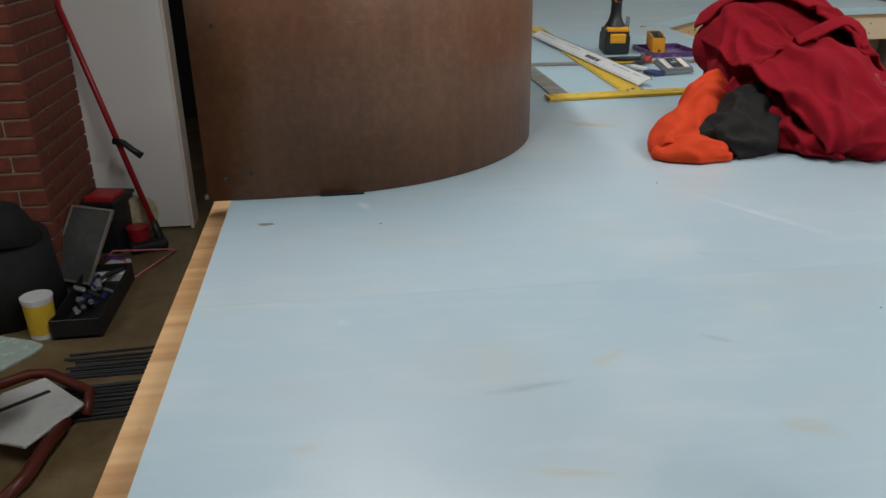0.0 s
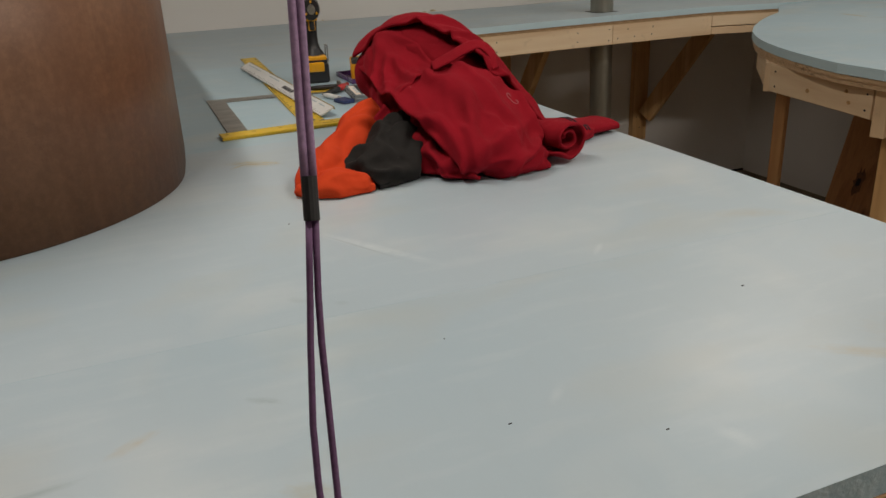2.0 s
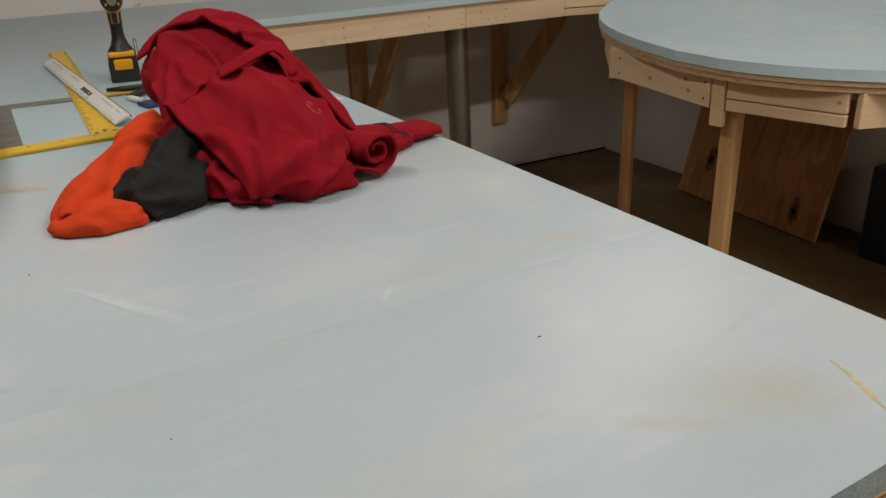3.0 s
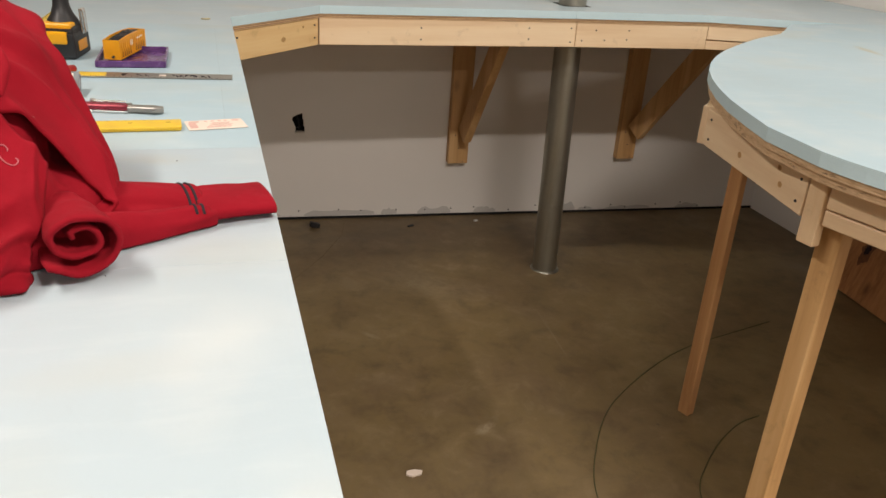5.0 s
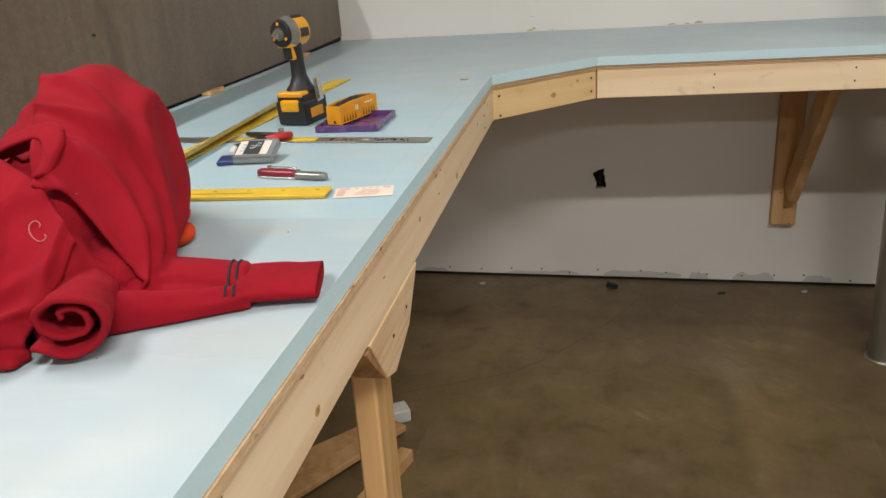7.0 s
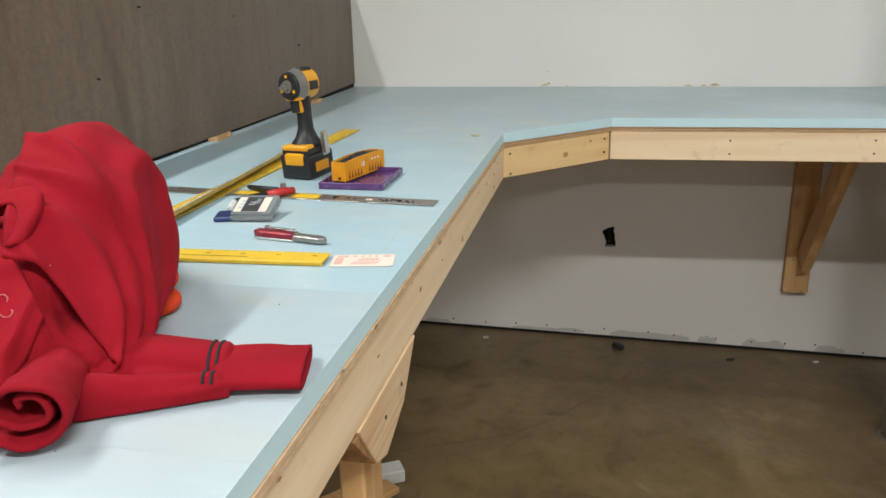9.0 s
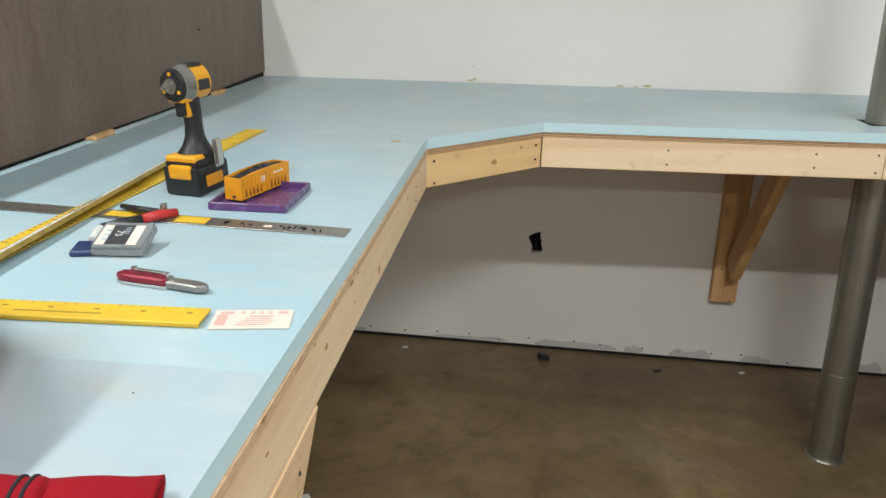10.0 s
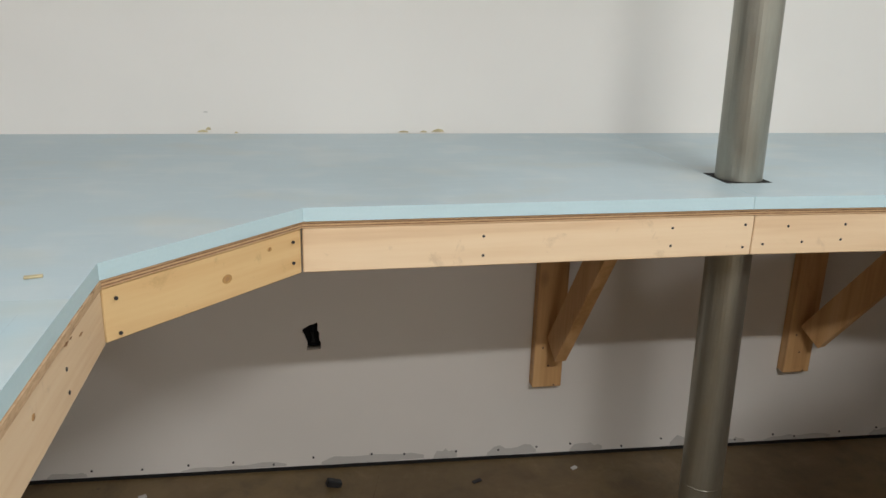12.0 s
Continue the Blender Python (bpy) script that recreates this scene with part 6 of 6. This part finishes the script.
def streak(pts, width, z=0.0003, seed=1):
    """A thin smear along a bent line, swelling and thinning."""
    random.seed(seed)
    fine = []
    for (xa, ya), (xb, yb) in zip(pts, pts[1:]):
        fine += [(xa + (xb - xa) * k / 6, ya + (yb - ya) * k / 6) for k in range(6)]
    fine.append(pts[-1])
    bm = bmesh.new()
    rows = []
    for i, (x, y) in enumerate(fine):
        a, b = Vector(fine[max(i - 1, 0)]), Vector(fine[min(i + 1, len(fine) - 1)])
        d = (b - a).normalized()
        f = math.sin(math.pi * (i + 0.4) / (len(fine) + 0.2))
        w = width * (0.35 + 0.65 * f) * random.uniform(0.5, 1.15) / 2
        j = random.uniform(-0.15, 0.15) * width
        n = Vector((-d.y, d.x))
        p, q = Vector((x, y)) + n * (w + j), Vector((x, y)) + n * (j - w)
        rows.append((bm.verts.new((p.x, p.y, TOP + z)), bm.verts.new((q.x, q.y, TOP + z))))
    for a, b in zip(rows, rows[1:]):
        bm.faces.new((a[0], a[1], b[1], b[0]))
    return bm


M_FAINT = plain("faint_scuff", (0.500, 0.568, 0.604), 0.42, 0.0, 0.06, 160)
M_FAINT_TAN = plain("faint_tan_smear", (0.470, 0.505, 0.500), 0.4, 0.0, 0.08, 160)
M_MUDDY = plain("brown_smudge", (0.22, 0.18, 0.13), 0.7, 0.0, 0.3, 90)
marks = thing("foam_marks", 1.2, 1.2, TOP, "tan glue drips, scuffs and pencil smudges on the foam", "stains", kind="structure")
part("stain", blotch(0.606, 1.393, 0.010, 0.004, 0, 32, 0.0003), M_MUDDY, marks)
for i, (pts, w, mat) in enumerate((
        ([(1.082, 1.775), (1.105, 1.792), (1.128, 1.784), (1.142, 1.772)], 0.005, M_TAN), ([(1.090, 1.800), (1.112, 1.806), (1.122, 1.80)], 0.003, M_TAN), ([(1.135, 1.790), (1.160, 1.772)], 0.004, M_TAN),
        ([(1.645, 0.888), (1.638, 0.865), (1.618, 0.825)], 0.005, M_TAN), ([(1.02, 1.80), (1.005, 1.765), (1.018, 1.74)], 0.010, M_FAINT),
        ([(1.45, 3.6), (1.6, 3.62)], 0.004, M_FAINT_TAN), ([(2.4, 3.9), (2.6, 3.88)], 0.004, M_FAINT_TAN))):
    part("smear", streak(pts, w, 0.0003, 60 + i), mat, marks)
seams(marks, [((1.70, 2.0), (1.70, 2.9)), ((1.30, 1.56), (1.742, 1.55))])
random.seed(21)
for k in range(14):
    cx, cy = random.uniform(0.6, 1.72), random.uniform(0.8, 2.0)
    part("speck", box(cx, cx + random.uniform(0.001, 0.003), cy, cy + random.uniform(0.0006, 0.0012), TOP - 0.0004, TOP + 0.0006), M_SEAM, marks)
for cx, cy, w in ((1.680, 3.024, 0.022),):
    solid("wood_chip", obox(pose(cx, cy, TOP + 0.002, 0, 0, 14), w, 0.008, 0.003, 0.0006), M_TAN, "small tan wood chip on the foam", "wood chip")

# ---------------------------------------------------------------- under and beside the benches
M_KNOT_DARK = plain("dark_knot", (0.16, 0.06, 0.022), 0.6, 0.0, 0.3, 60)
board = thing("leaning_plywood", 4.2, 2.9, 0, "brown knotty plywood panel leaning against the white wall", "plywood panel")
bm = box(-0.009, 0.009, -0.42, 0.42, 0, 0.62, 0.0015)
bm.transform(pose(4.125, 2.90, floor_z(4.125) + 0.0045, 0, 14, -4))
part("panel", bm, M_PLY_BROWN, board)
for ky, kz, kr in ((2.72, 0.10, 0.026), (3.26, 0.20, 0.030)):
    for grow, up, mat in ((1.0, 2.4, M_KNOT_DARK), (0.5, 1.5, M_SEAM)):
        k = blotch(0, 0, kr * grow, kr * grow * up, 0, 5 + int(kz * 50), 0, 20)
        k.transform(pose(-0.0092 - 0.0006 / grow, ky - 3.0, kz, 0, 14 * 0, 0) @ Matrix(((0, 0, 1, -TOP), (1, 0, 0, 0), (0, 1, 0, 0), (0, 0, 0, 1))))
        k.transform(pose(4.125, 2.90, floor_z(4.125) + 0.0045, 0, 14, -4))
        part("knot", k, mat, board)
solid("equipment_case", box(4.12, 4.36, 1.90, 2.30, floor_z(4.12), 0.33, 0.012, 2), M_BLACK, "black equipment case standing by the wall", "equipment case")
for i, (a, b, w, h, z) in enumerate((((1.05, 2.55), (1.42, 2.95), 0.089, 0.019, 0.0), ((1.18, 2.50), (1.45, 2.92), 0.060, 0.019, 0.0195), ((1.36, 2.3), (1.50, 2.80), 0.038, 0.038, 0.0))):
    a, b = Vector(a), Vector(b)
    d = b - a
    m = Matrix.Translation(((a.x + b.x) / 2, (a.y + b.y) / 2, z + h / 2 + 0.0005 + floor_z(min(a.x, b.x) + 0.1))) @ Matrix.Rotation(math.atan2(d.y, d.x), 4, "Z")
    ob = new("lumber", mesh_of(obox(Matrix(), d.length, w, h, 0.002), "lumber"))
    ob.data.materials.append(M_PINE_Z)
    ob.matrix_basis = m
    tagged(ob, "pine offcut lying on the concrete under the bench", "lumber", "offcuts under the bench")
solid("white_offcut", obox(pose(1.42, 2.995, 0.020 + floor_z(1.42), 0, 0, 30), 0.08, 0.06, 0.04, 0.003), M_WHITE, "white offcut block on the floor behind the leg", "offcut")
solid("foam_scrap", prism([(2.105, 2.395), (2.12, 2.385), (2.145, 2.39), (2.15, 2.402), (2.13, 2.41), (2.11, 2.408)], floor_z(2.105), floor_z(2.105) + 0.006, 0.0008), M_PAPER, "pale scrap of foam on the concrete", "scrap")
solid("floor_plug", obox(pose(2.085, 4.040, floor_z(2.085) + 0.011, 0, 20, 8), 0.045, 0.022, 0.022, 0.003), M_BLACK, "black plastic plug on the floor by the wall", "plug")
for cx, cy, w in ((2.51, 4.02, 0.03), (1.55, 4.04, 0.022), (2.83, 4.06, 0.02)):
    solid("debris", obox(pose(cx, cy, floor_z(cx) + 0.0028, 0, 0, 25), w, 0.012, 0.006, 0.001), M_MUD if w < 0.03 else M_INK, "bit of debris on the concrete by the wall", "debris", group="debris by the wall")
M_CABLE = plain("dark_green_cable", (0.075, 0.075, 0.030), 0.5)
def lying(x, y):
    return (x, y, floor_z(x) + 0.0015)


solid("floor_cable", joined(tube([lying(*p[:2]) for p in spline([(2.545, 2.05, 0), (2.569, 2.248, 0), (2.647, 2.41, 0), (2.757, 2.565, 0), (2.877, 2.67, 0), (3.02, 2.769, 0), (3.158, 2.846, 0), (3.30, 2.90, 0), (3.65, 3.0, 0)], 6)], 0.0016, 8),
                            tube([lying(*p[:2]) for p in spline([(2.80, 2.05, 0), (2.844, 2.201, 0), (2.924, 2.295, 0), (3.024, 2.38, 0), (3.135, 2.448, 0), (3.221, 2.472, 0)], 6)], 0.0016, 8)), M_CABLE, "thin dark green cable lying in a curve on the concrete", "cable", smooth=True)
slab_marks = thing("floor_marks", 1.9, 3.4, floor_z(1.9), "dark hairline crack in the concrete", "floor stains", kind="structure")


def floor_mark(name, bm, material):
    """Moves a mark that was made on the foam's level down to the slab."""
    for v in bm.verts:
        v.co.z += floor_z(v.co.x) - TOP + 0.0002
    part(name, bm, material, slab_marks)


M_CRACK = plain("dark_crack", (0.135, 0.096, 0.052), 0.7, 0.0, 0.3, 40)
floor_mark("crack", streak([(1.30, 3.08), (1.45, 3.17), (1.62, 3.25), (1.74, 3.31), (1.87, 3.44), (1.95, 3.55), (2.08, 3.74), (2.19, 3.95), (2.22, 4.08)], 0.0045, 0.0004, 5), M_CRACK)

# ---------------------------------------------------------------- clutter beyond the bench
mop = thing("red_mop", -0.2, 4.0, 0, "red-handled mop with a black grip leaning against the white wall", "mop")
m0, m1 = Vector((-0.135, 3.98, 0.06)), Vector((-0.50, 4.17, 1.30))
part("handle", rod(m0, m1, 0.0125, None, 14), M_MOP_RED, mop, smooth=True)
mg = m0.lerp(m1, 0.325)
part("grip", tube([mg + Vector((-0.012, -0.016, 0.012)), mg + Vector((0.03, -0.03, 0.004)), mg + Vector((0.07, -0.04, -0.03)), mg + Vector((0.10, -0.04, -0.055))], [0.016, 0.013, 0.013, 0.016], 10), M_BLACK, mop, smooth=True)
part("joint", tube([m0 + Vector((0.004, 0, -0.045)), m0 + Vector((0.003, 0, 0)), m0 + Vector((-0.012, 0.006, 0.055))], [0.024, 0.018, 0.015], 12), M_BLACK, mop, smooth=True)
part("foot", obox(pose(-0.175, 3.95, 0.022, 0, 0, 20), 0.16, 0.09, 0.04, 0.012, 2), M_BLACK, mop)

M_PANE = plain("dark_glass", (0.085, 0.088, 0.085), 0.12)
M_FRAME = plain("grey_wood_frame", (0.20, 0.17, 0.13), 0.5)
frame_thing = thing("picture_frame", -0.345, 3.62, 0.0, "dark glass panel in a thin grey frame leaning on clutter", "frame")
PF = pose(-0.345, 3.62, 0.165, -38, 0, -28)


def framed(name, bm, material):
    bm.transform(PF)
    part(name, bm, material, frame_thing)


framed("pane", box(-0.095, 0.095, -0.002, 0.002, -0.145, 0.145), M_PANE)
for x0, x1, z0, z1 in ((-0.105, -0.095, -0.155, 0.155), (0.095, 0.105, -0.155, 0.155), (-0.095, 0.095, -0.155, -0.145), (-0.095, 0.095, 0.145, 0.155)):
    framed("bar", box(x0, x1, -0.006, 0.006, z0, z1, 0.001), M_FRAME)
bag = thing("black_bag", -0.55, 3.35, 0, "slumped black bag with a gathered top on the floor", "bag")
part("body", rod((-0.565, 3.352, 0.0), (-0.55, 3.332, 0.30), 0.20, 0.17, 22), M_DARK, bag, smooth=True)
part("gathered_top", rod((-0.55, 3.332, 0.298), (-0.535, 3.352, 0.42), 0.168, 0.07, 22), M_DARK, bag, smooth=True)
tc = thing("tool_case", -0.38, 4.0, 0, "black tool case with a red panel on the floor", "tool case")
part("shell", obox(pose(-0.36, 4.02, 0.11, 0, 0, -12), 0.20, 0.20, 0.22, 0.012, 2), M_BLACK, tc)
part("panel", obox(pose(-0.335, 3.99, 0.246, 0, 0, -12), 0.12, 0.13, 0.022, 0.006, 2), M_TOOL_RED, tc)
part("lid", obox(pose(-0.36, 4.02, 0.228, 0, 0, -12), 0.212, 0.212, 0.018, 0.006, 2), M_BLACK, tc)
part("disc", rod((-0.225, 4.05, 0.12), (-0.235, 4.10, 0.12), 0.085, None, 24), M_TAN, tc)
solid("red_pot", rod((-0.215, 3.97, 0.0), (-0.215, 3.97, 0.10), 0.035, 0.05, 18), M_MOP_RED, "small dark red pot beside the mop", "pot")
solid("white_scoop", prism([(-0.335, 3.60), (-0.18, 3.585), (-0.20, 3.74), (-0.275, 3.76)], 0.0008, 0.045, 0.006), M_WHITE, "white plastic scoop on the concrete", "scoop")
hanger = thing("clothes_hanger", -0.15, 3.65, 0, "pink plastic clothes hanger lying on the concrete", "hanger")
part("frame", tube([(-0.20, 3.545, 0.006), (-0.05, 3.90, 0.006), (-0.10, 3.915, 0.006), (-0.29, 3.82, 0.05), (-0.295, 3.78, 0.05), (-0.21, 3.70, 0.047), (-0.20, 3.545, 0.006)], 0.004, 8), M_PINK, hanger, smooth=True)
solid("purple_clip", obox(pose(-0.265, 3.735, 0.052, 0, 0, -15), 0.10, 0.016, 0.012, 0.003), M_PURPLE, "small purple plastic clip", "clip")
pail = thing("paint_pail", -0.40, 3.14, 0, "yellow and white paint pail standing on the concrete", "pail")
part("body", rod((-0.375, 3.18, 0.001), (-0.375, 3.18, 0.15), 0.044, 0.050, 28), M_WHITE, pail, smooth=False)
part("band", rod((-0.375, 3.18, 0.02), (-0.375, 3.18, 0.13), 0.0457, 0.0497, 28), M_YELLOW, pail)
part("rim", rod((-0.375, 3.18, 0.142), (-0.375, 3.18, 0.152), 0.053, None, 28), M_WHITE, pail)
crate = thing("grey_bin", -0.26, 3.35, 0, "open dark grey bin full of small metal parts", "bin")
part("base", box(-0.33, -0.17, 3.13, 3.62, 0.001, 0.01), M_BLACK, crate)
for x0, x1, y0, y1 in ((-0.335, -0.327, 3.13, 3.62), (-0.173, -0.165, 3.13, 3.62), (-0.327, -0.173, 3.13, 3.138), (-0.327, -0.173, 3.612, 3.62)):
    part("wall", box(x0, x1, y0, y1, 0.001, 0.075, 0.002), M_BLACK, crate)
random.seed(8)
for k in range(26):
    p = Vector((random.uniform(-0.31, -0.19), random.uniform(3.2, 3.58), random.uniform(0.03, 0.085)))
    q = p + Vector((random.uniform(-0.05, 0.05), random.uniform(-0.05, 0.05), random.uniform(-0.02, 0.03)))
    part("part", rod(p, q, random.uniform(0.005, 0.012), None, 8), random.choice((M_CHROME, M_BLACK, M_BLACK, M_CLEAR, M_BLUE)), crate)
rails = thing("track_bundle", -0.05, 2.85, 0, "bundle of dark metal rods lying on the concrete", "rods")
random.seed(5)
for k in range(26):
    y = 2.60 + 0.016 * k + random.uniform(-0.006, 0.006)
    if 12 < k < 16:
        continue
    part("rod", rod((-0.23 + random.uniform(-0.02, 0.03), y, 0.006), (0.45, y + random.uniform(0.0, 0.05), 0.006), 0.0045, None, 6), M_INK, rails)
stool = thing("glass_side_table", -0.4, 2.5, 0, "pale green glass-topped side table with a metal frame", "side table")
part("top", prism([(-1.0, 2.10), (-0.30, 2.245), (-0.128, 2.50), (-0.118, 2.535), (-0.15, 2.555), (-0.30, 2.62), (-1.0, 2.80)], 0.288, 0.30, 0.003), plain("pale_green_glass", (0.35, 0.42, 0.37), 0.25), stool)
for lx, ly in ((-0.95, 2.2), (-0.42, 2.34), (-0.33, 2.56), (-0.95, 2.72)):
    part("leg", rod((lx, ly, 0.0), (lx, ly, 0.288), 0.012, None, 10), M_BLACK, stool)
M_MAROON = plain("dark_red_frame", (0.11, 0.018, 0.010), 0.4)
chair = thing("folding_chair", -0.2, 2.55, 0, "white board seat in a dark red frame on the floor", "folding chair")
part("seat", prism([(-0.335, 2.70), (-0.235, 2.775), (-0.078, 2.611), (-0.177, 2.419), (-0.36, 2.50)], 0.05, 0.062, 0.003), M_WHITE, chair)
part("frame", tube([(-0.40, 2.745, 0.05), (-0.30, 2.82, 0.05), (-0.235, 2.815, 0.05), (-0.085, 2.69, 0.05), (-0.085, 2.655, 0.03), (-0.085, 2.62, 0.012)], 0.016, 10), M_MAROON, chair, smooth=True)
part("frame", tube([(-0.117, 2.56, 0.04), (-0.135, 2.44, 0.04), (-0.15, 2.33, 0.03), (-0.19, 2.24, 0.018)], 0.018, 10), M_MAROON, chair, smooth=True)
part("slot", prism([(-0.32, 2.60), (-0.20, 2.695), (-0.19, 2.682), (-0.31, 2.587)], 0.0622, 0.064), M_INK, chair)
for ob in (mop, tc, frame_thing, hanger, pail, crate, rails, stool, chair):
    ob.matrix_basis = Matrix.Translation((-0.005, -0.048, 0)) @ ob.matrix_basis
for ob in scene.objects:
    if ob.name in ("red_pot", "white_scoop", "purple_clip"):
        ob.matrix_basis = Matrix.Translation((-0.005, -0.048, 0)) @ ob.matrix_basis
